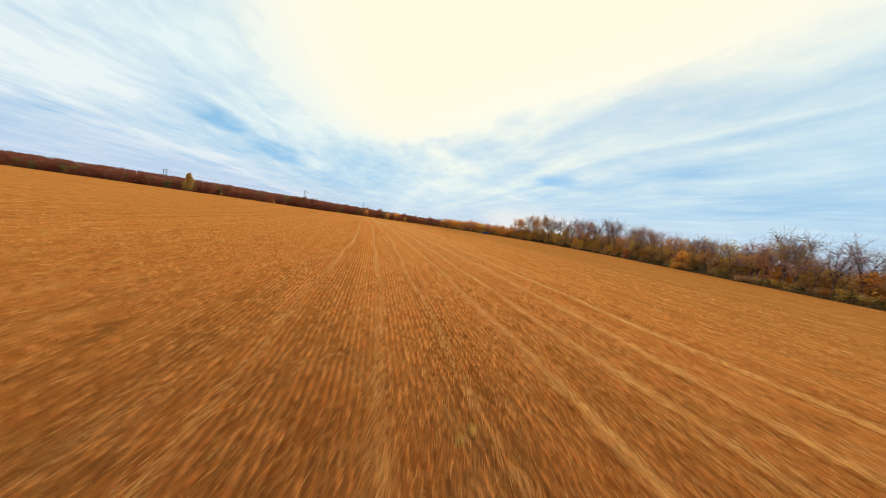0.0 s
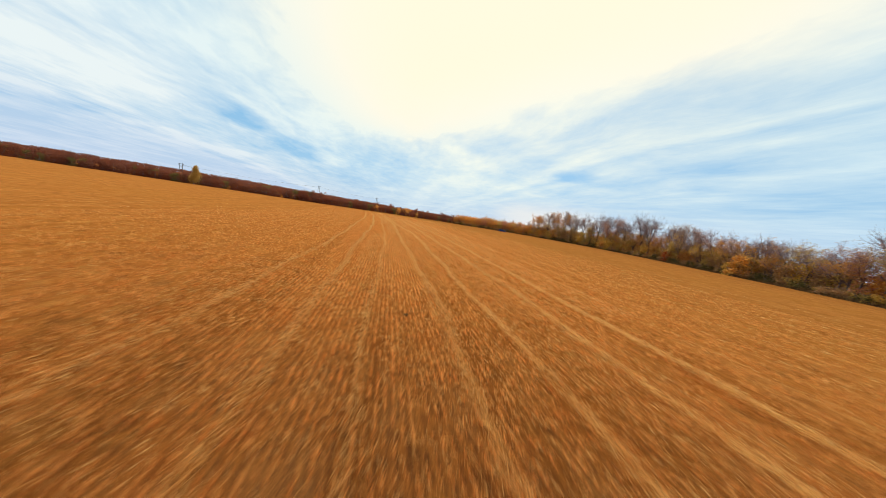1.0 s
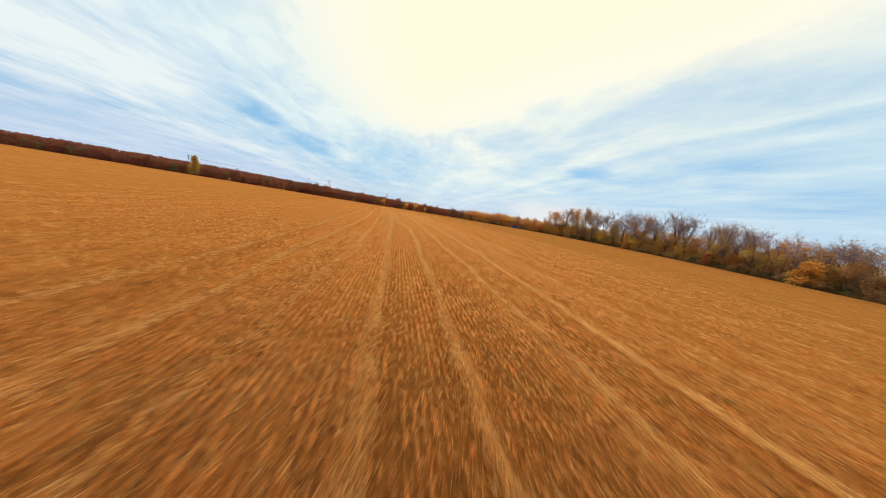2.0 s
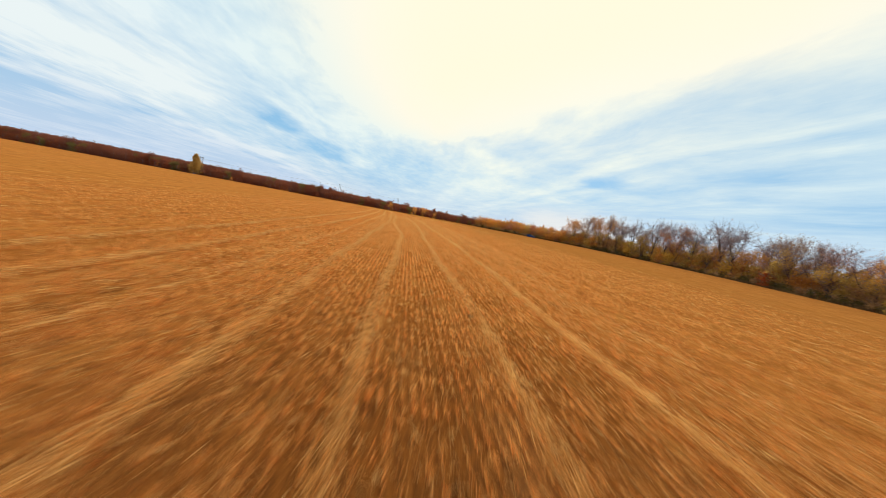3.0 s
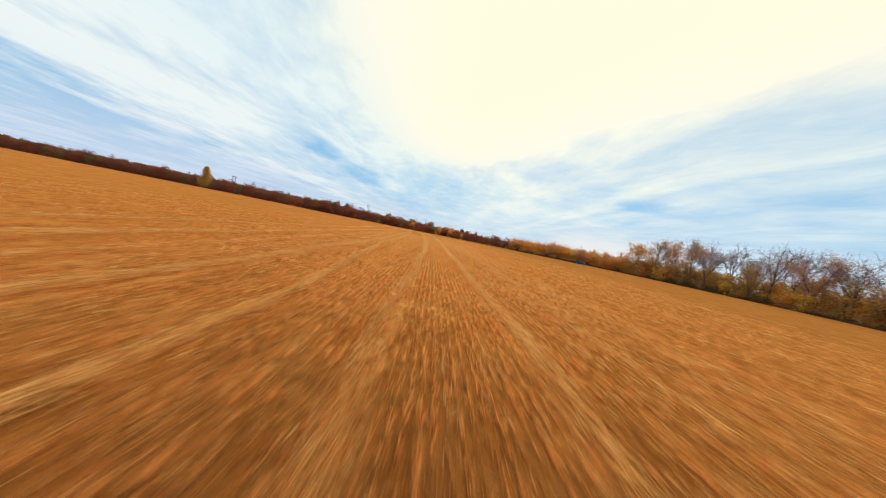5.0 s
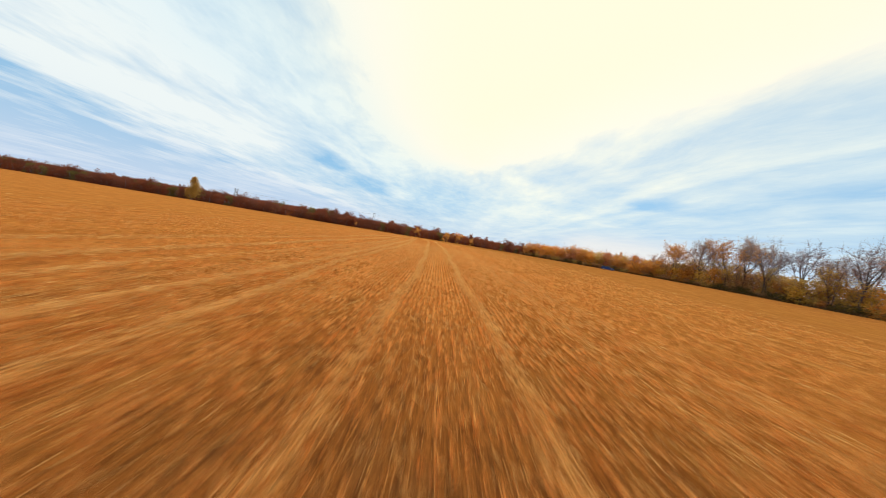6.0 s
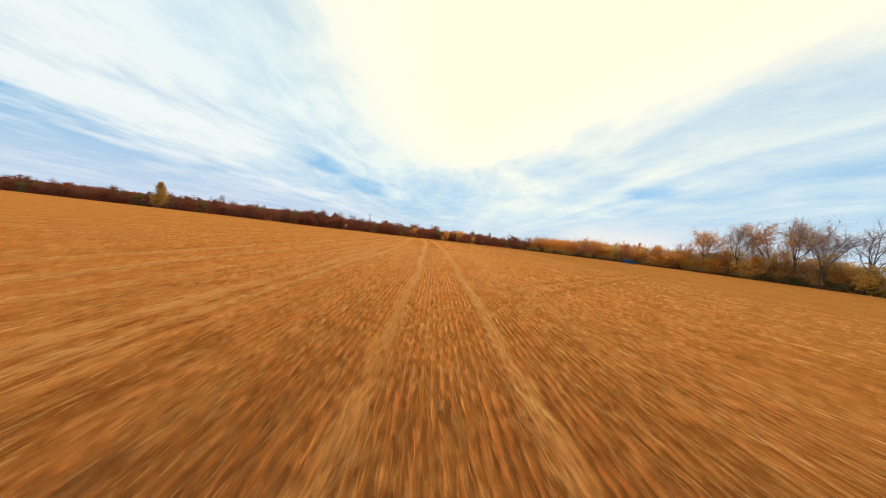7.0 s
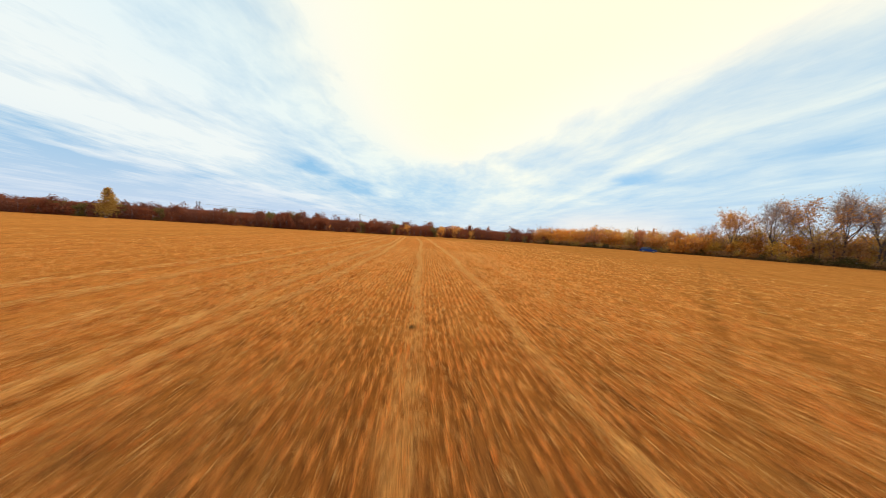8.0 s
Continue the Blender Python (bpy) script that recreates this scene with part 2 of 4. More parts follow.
    marks = n.mul(marks, n.ramp(n.noise(n.join(n.mul(x, 1.1), n.mul(y, 1.1), 6.0), 1.0, 4.0, 0.6), 0.42, 0.62, 0.0, 0.65))
    colour = n.mix(marks, colour, (0.085, 0.034, 0.011))
    n.put(bsdf.inputs["Base Color"], n.mix(1.0, colour, (0.66, 0.64, 0.62), "MULTIPLY"))
    bsdf.inputs["Roughness"].default_value = 1.0
    bsdf.inputs["Specular IOR Level"].default_value = 0.0
    # upright fibres catch the light of the sky when one looks along the ground
    clump = n.noise(n.join(n.mul(u, 6.5), n.mul(y, 2.1), 8.0), 1.0, 7.0, 0.75)
    nap = n.mix(n.ramp(n.plus(n.mul(clump, 0.7), n.mul(broken, 0.3)), 0.36, 0.62), (0.36, 0.112, 0.020), (1.0, 0.395, 0.084))
    nap = n.mix(n.ramp(lanes, 0.44, 0.64, 0.0, 0.4), nap, (0.46, 0.16, 0.03))
    nap = n.mix(n.ramp(u, 5.0, -14.0, 0.0, 0.4), nap, (0.74, 0.245, 0.048))
    nap = n.mix(n.mul(cover, 0.7), nap, (1.0, 0.55, 0.17))
    # nap colour darkened towards the right, in place of the lens's corner falloff
    nap = n.mix(n.ramp(u, 13.0, 32.0, 0.0, 0.68), nap, (0.44, 0.185, 0.040))
    mottle = n.noise(n.join(n.mul(u, 1.7), n.mul(y, 0.5), 11.0), 1.0, 6.0, 0.68)
    nap = n.mix(n.ramp(mottle, 0.52, 0.66, 0.0, 0.6), nap, (0.34, 0.115, 0.022))
    nap = n.mix(n.ramp(mottle, 0.49, 0.34, 0.0, 0.7), nap, (1.0, 0.50, 0.13))
    nap = n.mix(n.ramp(spot, 0.54, 0.70, 0.0, 0.5), nap, (0.30, 0.105, 0.022))
    nap = n.mix(n.mul(marks, 0.6), nap, (0.26, 0.10, 0.022))
    add_nap(n, bsdf, nap)
    n.put(bsdf.inputs["Normal"], n.add("ShaderNodeBump", 0, "", Strength=0.6, Distance=0.06, Height=n.plus(tuft, n.mul(litter, 0.5))))
    return m


FIELD = field_material()
STUBBLE = leaf_material("dry_stubble", ((0.38, 0.122, 0.030), (0.80, 0.295, 0.066), (0.95, 0.53, 0.165)))
LOOSE_STRAW = leaf_material("pale_straw", ((0.58, 0.27, 0.07), (0.80, 0.44, 0.13), (0.94, 0.64, 0.25)))
# dry weed browns, set darker to carry the shade along the hedge's foot
WEED = leaf_material("dry_weeds", ((0.12, 0.07, 0.034), (0.19, 0.112, 0.05), (0.29, 0.175, 0.075)))
BARK = rough_material("grey_bark", (0.085, 0.066, 0.06), (0.18, 0.145, 0.135), 14.0, 0.9, 0.6)
# paler and mauver than the bark: backlit haze is put into this colour
TWIGS = rough_material("twigs", (0.21, 0.163, 0.168), (0.36, 0.285, 0.288), 8.0, 0.9, 0.2)
LEAVES = {
    "rust": leaf_material("rust_leaves", ((0.20, 0.062, 0.036), (0.26, 0.080, 0.042), (0.34, 0.112, 0.052))),
    "russet": leaf_material("russet_leaves", ((0.165, 0.060, 0.040), (0.21, 0.074, 0.046), (0.27, 0.098, 0.056))),
    "brown": leaf_material("brown_leaves", ((0.38, 0.22, 0.11), (0.53, 0.31, 0.145), (0.66, 0.41, 0.185))),
    "orange": leaf_material("orange_leaves", ((0.56, 0.23, 0.055), (0.76, 0.36, 0.075), (0.88, 0.49, 0.12))),
    "copper": leaf_material("copper_leaves", ((0.44, 0.19, 0.06), (0.62, 0.285, 0.08), (0.76, 0.40, 0.11))),
    "yellow": leaf_material("yellow_leaves", ((0.54, 0.31, 0.06), (0.73, 0.44, 0.08), (0.86, 0.57, 0.14))),
    "pale": leaf_material("pale_yellow_leaves", ((0.38, 0.21, 0.05), (0.54, 0.33, 0.085), (0.68, 0.45, 0.13))),
    "olive": leaf_material("olive_leaves", ((0.42, 0.28, 0.085), (0.60, 0.39, 0.11), (0.74, 0.50, 0.15))),
    "green": leaf_material("dull_green_leaves", ((0.10, 0.086, 0.034), (0.175, 0.14, 0.046), (0.28, 0.20, 0.062))),
    "red": leaf_material("red_leaves", ((0.26, 0.045, 0.018), (0.42, 0.08, 0.025), (0.54, 0.15, 0.035))),
    "pink": leaf_material("faded_red_leaves", ((0.40, 0.15, 0.085), (0.60, 0.25, 0.125), (0.74, 0.38, 0.19))),
}


# ---- mesh helpers ----
class Soup:
    """Vertices and faces of one mesh in the making."""

    def __init__(self):
        self.v, self.f = [], []

    def tube(self, points, radii, sides=4):
        start = len(self.v)
        for i, (p, r) in enumerate(zip(points, radii)):
            ahead = (points[min(i + 1, len(points) - 1)] - points[max(i - 1, 0)]).normalized()
            a = ahead.orthogonal().normalized()
            b = ahead.cross(a)
            for k in range(sides):
                s = 2 * math.pi * k / sides
                self.v.append(p + a * (math.cos(s) * r) + b * (math.sin(s) * r))
        for i in range(len(points) - 1):
            for k in range(sides):
                a, b = start + i * sides + k, start + i * sides + (k + 1) % sides
                self.f.append((a, b, b + sides, a + sides))
        self.f.append(tuple(start + (len(points) - 1) * sides + k for k in range(sides)))

    def leaf(self, p, a, b):
        s = len(self.v)
        self.v += [p - a * 0.5, p + b * 0.45, p + a * 0.5, p - b * 0.45]
        self.f.append((s, s + 1, s + 2, s + 3))

    def mesh(self, name, *materials):
        me = bpy.data.meshes.new(name)
        me.from_pydata(self.v, [], self.f)
        for m in materials:
            me.materials.append(m)
        return me


def part(name, data, parent, label="", kind=""):
    """Links a mesh, or a bmesh with one material given as a pair, as one part under a thing or a part."""
    if isinstance(data, tuple):
        bm, m = data
        me = bpy.data.meshes.new(name)
        bm.to_mesh(me)
        bm.free()
        me.materials.append(m)
        data = me
    ob = new(name, data)
    ob.parent = parent
    return tagged(ob, label, kind=kind)


def wide(name, verts, faces_flat, sides, m):
    """A big mesh from arrays: verts (n, 3), and faces of equal sides as a flat array."""
    me = bpy.data.meshes.new(name)
    count = len(faces_flat) // sides
    me.vertices.add(len(verts))
    me.vertices.foreach_set("co", np.ascontiguousarray(verts, dtype=np.float32).ravel())
    me.loops.add(len(faces_flat))
    me.loops.foreach_set("vertex_index", np.ascontiguousarray(faces_flat, dtype=np.int32))
    me.polygons.add(count)
    me.polygons.foreach_set("loop_start", np.arange(0, len(faces_flat), sides, dtype=np.int32))
    me.update(calc_edges=True)
    me.validate()
    me.materials.append(m)
    return me


def smooth(v):
    v = np.clip(v, 0, 1)
    return v * v * (3 - 2 * v)


def land(x, y):
    """The height of the ground: flat along the flight, a low rise towards the woods, a broad hill far off."""
    x, y = np.asarray(x, float), np.asarray(y, float)
    z = 0.55 * smooth((-x - 40) / 92) + 0.2 * smooth(x / 56)
    z = z + 9.0 * np.exp(-(((x + 520) / 330) ** 2 + ((y - 520) / 300) ** 2)) * smooth((np.hypot(x, y) - 230) / 200)
    return z


def ground_at(x, y):
    return float(land(x, y))


# ---- the ground, one sheet to the horizon ----
def axis(fine, step, far):
    near = np.arange(-fine, fine + step, step)
    out = np.geomspace(fine * 1.08, far, 26)
    return np.concatenate([-out[::-1], near, out])


gx, gy = axis(320, 8, 4200), axis(320, 8, 4200) + 120
X, Y = np.meshgrid(gx, gy)
cols, rows_n = len(gx), len(gy)
verts = np.stack([X, Y, land(X, Y)], -1).reshape(-1, 3)
i, j = np.meshgrid(np.arange(cols - 1), np.arange(rows_n - 1))
first = (j * cols + i).ravel()
quads = np.stack([first, first + 1, first + 1 + cols, first + cols], -1).ravel()
ground = new("ground", wide("ground", verts, quads, 4, FIELD))
for poly in ground.data.polygons:
    poly.use_smooth = True
tagged(ground, "harvested grain field, orange-brown stubble and bare soil in rows", "field", kind="structure")

# the field's border, from behind the start round to the far side
EDGE = [Vector(p) for p in ((74.0, -83.2), (74.0, 55.5), (74.5, 83.2), (74.9, 115.6), (72.2, 138.8), (66.6, 157.2), (60.1, 169.3), (49.0, 185.0), (38.9, 192.4), (23.1, 201.7), (0.0, 211.8), (-18.5, 210.0),
                            (-40.7, 205.4), (-64.8, 185.0), (-86.0, 166.5), (-132.3, 148.0), (-175.8, 134.1), (-240.5, 106.4), (-319.1, 46.2), (-370.0, -55.5))]


def edge_point(s, back=0.0):
    """The place s metres along the border, and so far outside it."""
    for a, b in zip(EDGE, EDGE[1:]):
        e = b - a
        if s <= e.length or b is EDGE[-1]:
            n = Vector((e.y, -e.x)).normalized()
            return a + e * (s / e.length) + n * back
        s -= e.length


def edge_s(index):
    return sum((b - a).length for a, b in zip(EDGE[:index], EDGE[1:index + 1]))


# ---- stubble: blades in drilled rows, and loose straw in swaths ----
rs = np.random.default_rng(7)


def blades(x, y, height, width, lean, swing):
    """One upright three-cornered blade at each place."""
    n = len(x)
    turn = rs.uniform(0, 2 * np.pi, n)
    ax, ay = np.cos(turn) * width / 2, np.sin(turn) * width / 2
    tip = rs.uniform(0, 2 * np.pi, n)
    z = land(x, y) - 0.01
    base_a = np.stack([x - ax, y - ay, z], -1)
    base_b = np.stack([x + ax, y + ay, z], -1)
    top = np.stack([x + np.cos(tip) * lean + swing, y + np.sin(tip) * lean, z + height], -1)
    return np.stack([base_a, base_b, top], 1).reshape(-1, 3)


def lumpy(x, y, sx, sy, seed):
    """A cheap smooth random field between about -1 and 1."""
    r = np.random.default_rng(seed)
    out = np.zeros_like(x)
    for k in range(5):
        a, b, c = r.normal(size=3)
        out += np.sin(x * a * sx + y * b * sy + c * 6) * np.cos(x * b * sx * 1.7 - y * a * sy * 1.3 + c * 11)
    return out / 2.2


def in_wheel_mark(x, y):
    """Whether a place lies in one of the two wheel marks."""
    hit = np.zeros(x.shape, bool)
    for (ax, ay), (bx, by) in WHEEL_MARKS:
        long = math.hypot(bx - ax, by - ay)
        hit |= np.abs((x - ax) * (by - ay) / long - (y - ay) * (bx - ax) / long) < 0.3
    return hit


def stubble_patch(mid, reach, y0, y1, every, per, size):
    """Blades in drilled rows: thick along the middle, then fewer and broader ones out to the given reach."""
    us = np.arange(mid - reach, mid + reach, ROW)
    ys = np.arange(y0, y1, every)
    # each short length of a row is thick or thin by chance
    dash = rs.uniform(0, 1, (len(us), int((y1 - y0) / 0.33) + 4)) ** 1.6
    share = np.minimum(1.0, (7.0 / np.maximum(np.abs(us - mid), 1e-6)) ** 1.6)
    sets = []
    for k, (u0, f) in enumerate(zip(us, share)):
        n = rs.poisson(len(ys) * per * f)
        y = rs.uniform(y0, y1, n)
        u = u0 + rs.normal(0, ROW * 0.11, n)
        full = dash[k, ((y - y0) / 0.33 + 1).astype(int)]
        x = u - row_bend(y)
        ok = rs.uniform(0, 1, n) < full * 1.1 + lumpy(u, y, 1.6, 0.7, 5) * 0.25 + 0.08
        ok &= ~in_wheel_mark(x, y) | (rs.uniform(0, 1, n) < 0.45 - 0.5 * lumpy(x, y, 1.1, 1.1, 17))
        x, y, full = x[ok], y[ok], full[ok]
        h = size * rs.uniform(0.55, 1.25, x.size) * (0.55 + 0.75 * full)
        sets.append(blades(x, y, h, size * rs.uniform(0.06, 0.17, x.size) * min(1.7, f ** -0.4) * (0.1 / every * per / 8) ** -0.5, h * 0.42, 0.0))
    return np.concatenate(sets)


def stuff_of_triangles(name, sets, m, label, category):
    v = np.concatenate(sets)
    me = wide(name, v, np.arange(len(v)), 3, m)
    return tagged(new(name, me), label, category, kind="stuff")


near = []
# along the strip that the flight follows, in the rows' own numbers
for y0, y1, mid, every, per in ((-2, 25, 4.0, 0.1, 8), (25, 50, 9.5, 0.1, 8), (50, 75, 12.0, 0.1, 8), (75, 100, 11.5, 0.1, 8), (100, 125, 11.0, 0.1, 5), (125, 170, 11.0, 0.2, 4)):
    near.append(stubble_patch(mid, 32.0, y0, y1, every, per, 0.14))
stuff_of_triangles("stubble", near, STUBBLE, "short dry orange-brown cereal stubble standing in drilled rows", "stubble")

flat = []
for centre, width, amount in SWATHS:
    n = int((19000 if 4 < centre < 16 else 17000 if -4 < centre <= 4 else 2200 if centre > 0 else 500) * amount)
    y = rs.uniform(-3, 170, n * 2)
    wander = 0.18 * np.sin(y * 0.11 + centre) + 0.10 * np.sin(y * 0.47 + centre * 3)
    thick = 0.5 + 0.5 * lumpy(y * 0 + centre, y, 2.0, 0.35, 9)
    ok = rs.uniform(0, 1, y.size) < 0.6 + 0.4 * np.clip(thick, 0, 1)
    y, wander = y[ok], wander[ok]
    if centre == STRAY[0]:
        wander = wander - STRAY[1] * smooth((y - STRAY[2]) / (STRAY[3] - STRAY[2]))
    u = centre + wander + rs.normal(0, width * 0.23, y.size)
    x = u - row_bend(y)
    turn = rs.normal(0.24, 0.5, y.size) + math.pi / 2
    long, thin = rs.uniform(0.12, 0.42, y.size), rs.uniform(0.005, 0.013, y.size) * (1.0 if -4 < centre < 16 else 0.7)
    z = land(x, y) + rs.uniform(0.05, 0.20, y.size)
    dxs, dys = np.cos(turn) * long / 2, np.sin(turn) * long / 2
    nx, ny = -np.sin(turn) * thin, np.cos(turn) * thin
    tri = np.stack([np.stack([x - dxs, y - dys, z], -1), np.stack([x + dxs, y + dys, z + rs.uniform(-0.03, 0.05, y.size)], -1),
                    np.stack([x + nx, y + ny, z + 0.01], -1)], 1)
    flat.append(tri.reshape(-1, 3))
# single straws scattered between the rows along the flight
for y0, y1, mid in ((-2, 25, 4.0), (25, 50, 9.5), (50, 75, 12.0), (75, 100, 11.5), (100, 125, 11.0)):
    n = 30000
    y = rs.uniform(y0, y1, n)
    x = mid + rs.uniform(-8.5, 8.5, n) - row_bend(y)
    turn = rs.normal(0.24, 0.75, n) + math.pi / 2
    long, thin = rs.uniform(0.08, 0.3, n), rs.uniform(0.004, 0.009, n)
    z = land(x, y) + rs.uniform(0.015, 0.09, n)
    dxs, dys, nx, ny = np.cos(turn) * long / 2, np.sin(turn) * long / 2, -np.sin(turn) * thin, np.cos(turn) * thin
    flat.append(np.stack([np.stack([x - dxs, y - dys, z], -1), np.stack([x + dxs, y + dys, z + rs.uniform(-0.01, 0.06, n)], -1), np.stack([x + nx, y + ny, z + 0.01], -1)], 1).reshape(-1, 3))
stuff_of_triangles("straw", flat, LOOSE_STRAW, "loose pale straw lying in long swaths on the stubble", "straw")


# ---- trees and shrubs ----
def rnd_dir(r):
    v = Vector((r.gauss(0, 1), r.gauss(0, 1), r.gauss(0, 1)))
    return v.normalized()


def bend(r, start, way, length, steps, wander, lift):
    """A wandering line of points."""
    pts, p, d = [start.copy()], start.copy(), way.normalized()
    for k in range(steps):
        d = (d + rnd_dir(r) * wander + Vector((0, 0, lift))).normalized()
        p = p + d * (length / steps)
        pts.append(p.copy())
    return pts


def bare_tree(name, seed, height, leafy, colour, label, spread=1.0, twigs=7):
    """A field-border tree late in autumn: a short trunk, rising limbs, a wide haze of twigs, few leaves."""
    r = random.Random(seed)
    wood, fine_wood, leaf = Soup(), Soup(), Soup()
    fork = height * r.uniform(0.26, 0.38)
    trunk = bend(r, Vector((0, 0, -0.3)), Vector((r.uniform(-0.15, 0.15), r.uniform(-0.15, 0.15), 1)), fork + 0.3, 5, 0.06, 0.05)
    size = height / 15
    wood.tube(trunk, [0.36 * size, 0.25 * size, 0.22 * size, 0.21 * size, 0.2 * size, 0.18 * size], 6)
    limbs = r.randint(5, 7)
    for k in range(limbs):
        turn = 2 * math.pi * (k + r.uniform(-0.3, 0.3)) / limbs
        tilt = r.uniform(0.16, 0.78) * spread
        d = Vector((math.cos(turn) * math.sin(tilt), math.sin(turn) * math.sin(tilt), math.cos(tilt)))
        length = (height - fork) * r.uniform(0.82, 1.0) * (1.02 - 0.16 * tilt)
        base = trunk[-1] if k < 3 else trunk[-2].lerp(trunk[-1], r.random())
        limb = bend(r, base, d, length, 8, 0.15, 0.03)
        wood.tube(limb, [0.12 * size * (1 - 0.85 * q / 8) for q in range(9)], 4)
        for b in range(r.randint(13, 16)):
            q = r.uniform(0.36, 1.0) ** 0.85
            at = limb[int(q * 8)] if q < 1 else limb[8]
            ahead = (limb[min(8, int(q * 8) + 1)] - limb[max(0, int(q * 8) - 1)]).normalized()
            d2 = (ahead * 0.75 + rnd_dir(r) * 0.8 + Vector((0, 0, 0.2))).normalized()
            branch = bend(r, at, d2, height * r.uniform(0.12, 0.24), 4, 0.18, 0.05)
            fine_wood.tube(branch, [0.05 * size, 0.042 * size, 0.034 * size, 0.026 * size, 0.016 * size], 3)
            for w in range(r.randint(twigs - 1, twigs + 1)):
                at2 = branch[r.randint(1, 4)]
                d3 = (rnd_dir(r) + (branch[4] - branch[0]).normalized() * 0.7).normalized()
                twig = bend(r, at2, d3, r.uniform(0.8, 1.9) * size, 1, 0.3, 0.02)
                fine_wood.tube(twig, [0.022, 0.008], 3)
                if r.random() < leafy:
                    for q2 in range(r.randint(5, 8) if leafy < 0.9 else r.randint(6, 9)):
                        c = twig[r.randint(0, 1)] + rnd_dir(r) * 0.4
                        a = rnd_dir(r)
                        s = r.uniform(0.11, 0.22) if leafy < 0.9 else r.uniform(0.2, 0.38)
                        leaf.leaf(c, a * s, a.orthogonal().normalized() * s * 0.8)
    root = tagged(new(name), label, "tree", "trees of the field border")
    part("trunk", wood.mesh("trunk", BARK), root)
    part("twig_spray", fine_wood.mesh("twig_spray", TWIGS), root, kind="stuff")
    if leaf.f:
        part("crown", leaf.mesh("crown", LEAVES[colour]), root, kind="stuff")
    return root


def leafy_plant(name, seed, width, height, count, leaf_size, colour, label, category, group, trunk_share=0.0, point=0.0, bare_top=0.35):
    """A shrub or a small round tree: stems, a lumpy crown of single leaf sprays with gaps, thin shoots over the top."""
    r = random.Random(seed)
    wood, shoots, leaf = Soup(), Soup(), Soup()
    low = height * trunk_share
    lumps = []
    for k in range(r.randint(16, 20) if point == 0 else 40):
        t = (-0.1 if k < 4 else r.random()) if point == 0 else (k + 0.5) / 40
        lift = low + (height - low) * (0.12 + 0.72 * t)
        reach = width / 2 * (0.72 if point == 0 else 0.58 * (1 - t) ** point + 0.03) * (1 - 0.45 * max(0, t - 0.55))
        turn = r.uniform(0, 2 * math.pi)
        c = Vector((math.cos(turn) * reach * r.uniform(0.25, 1), math.sin(turn) * reach * r.uniform(0.25, 1), lift))
        lumps.append((c, width * (r.uniform(0.15, 0.26) if point == 0 else r.uniform(0.24, 0.32) * (1.05 - 0.62 * t))))
    tree = trunk_share > 0.04
    if tree:
        stem = bend(r, Vector((0, 0, -0.2)), Vector((0, 0, 1)), height * 0.75, 5, 0.05, 0.0)
        wood.tube(stem, [0.03 * height * f for f in (0.6, 0.5, 0.42, 0.32, 0.22, 0.1)], 6)
    for k in range(r.randint(4, 7)):
        c, q = lumps[k]
        base = stem[r.randint(1, 3)] if tree else Vector((r.uniform(-0.12, 0.12) * width, r.uniform(-0.12, 0.12) * width, -0.2))
        limb = bend(r, base, c - base, (c - base).length, 4, 0.1, 0.0)
        shoots.tube(limb, [0.026 * height * f for f in (0.5, 0.4, 0.3, 0.2, 0.1)], 4)
    for k in range(int(40 * bare_top)):
        c, q = lumps[r.randrange(len(lumps))]
        d = (rnd_dir(r) + Vector((0, 0, 0.9))).normalized()
        shoot = bend(r, c + d * q * 0.5, d, q * r.uniform(0.7, 1.25), 1, 0.25, 0.05)
        shoots.tube(shoot, [0.028, 0.01], 3)
    for k in range(count):
        c, q = lumps[r.randrange(len(lumps))]
        d = rnd_dir(r)
        p = c + Vector((d.x, d.y, d.z * 0.9)) * q * (min(1.2, abs(r.gauss(0.72, 0.3))) if not tree else (r.random() ** 0.4) * r.uniform(0.85, 1.02))
        if p.z < 0.05:
            continue
        a = (rnd_dir(r) + d * 0.4).normalized()
        s = leaf_size * r.uniform(0.55, 1.3)
        leaf.leaf(p, a * s, a.cross(rnd_dir(r)).normalized() * s * 0.75)
    root = tagged(new(name), label, category, group)
    if tree:
        part("trunk", wood.mesh("trunk", BARK), root)
    part("branch_spray", shoots.mesh("branch_spray", TWIGS), root, kind="stuff")
    part("crown", leaf.mesh("crown", LEAVES[colour]), root, kind="stuff")
    return root


class Stand:
    """Plants of one look: the first is the pattern itself, the others are copies of it."""

    def __init__(self, patterns):
        self.patterns, self.used, self.turn = patterns, [False] * len(patterns), 0

    def place(self, x, y, turn, scale, tall=1.0):
        self.turn = (self.turn + 1) % len(self.patterns)
        k = self.turn
        m = Matrix.LocRotScale((x, y, ground_at(x, y)), Euler((0, 0, turn)), (scale, scale, scale * tall))
        if not self.used[k]:
            self.used[k] = True
            self.patterns[k].matrix_basis = m
            return self.patterns[k]
        base = self.patterns[k]
        keep = base.matrix_basis.copy()
        base.matrix_basis = Matrix.Identity(4)
        ob = copy_thing(base, m)
        base.matrix_basis = keep
        return ob


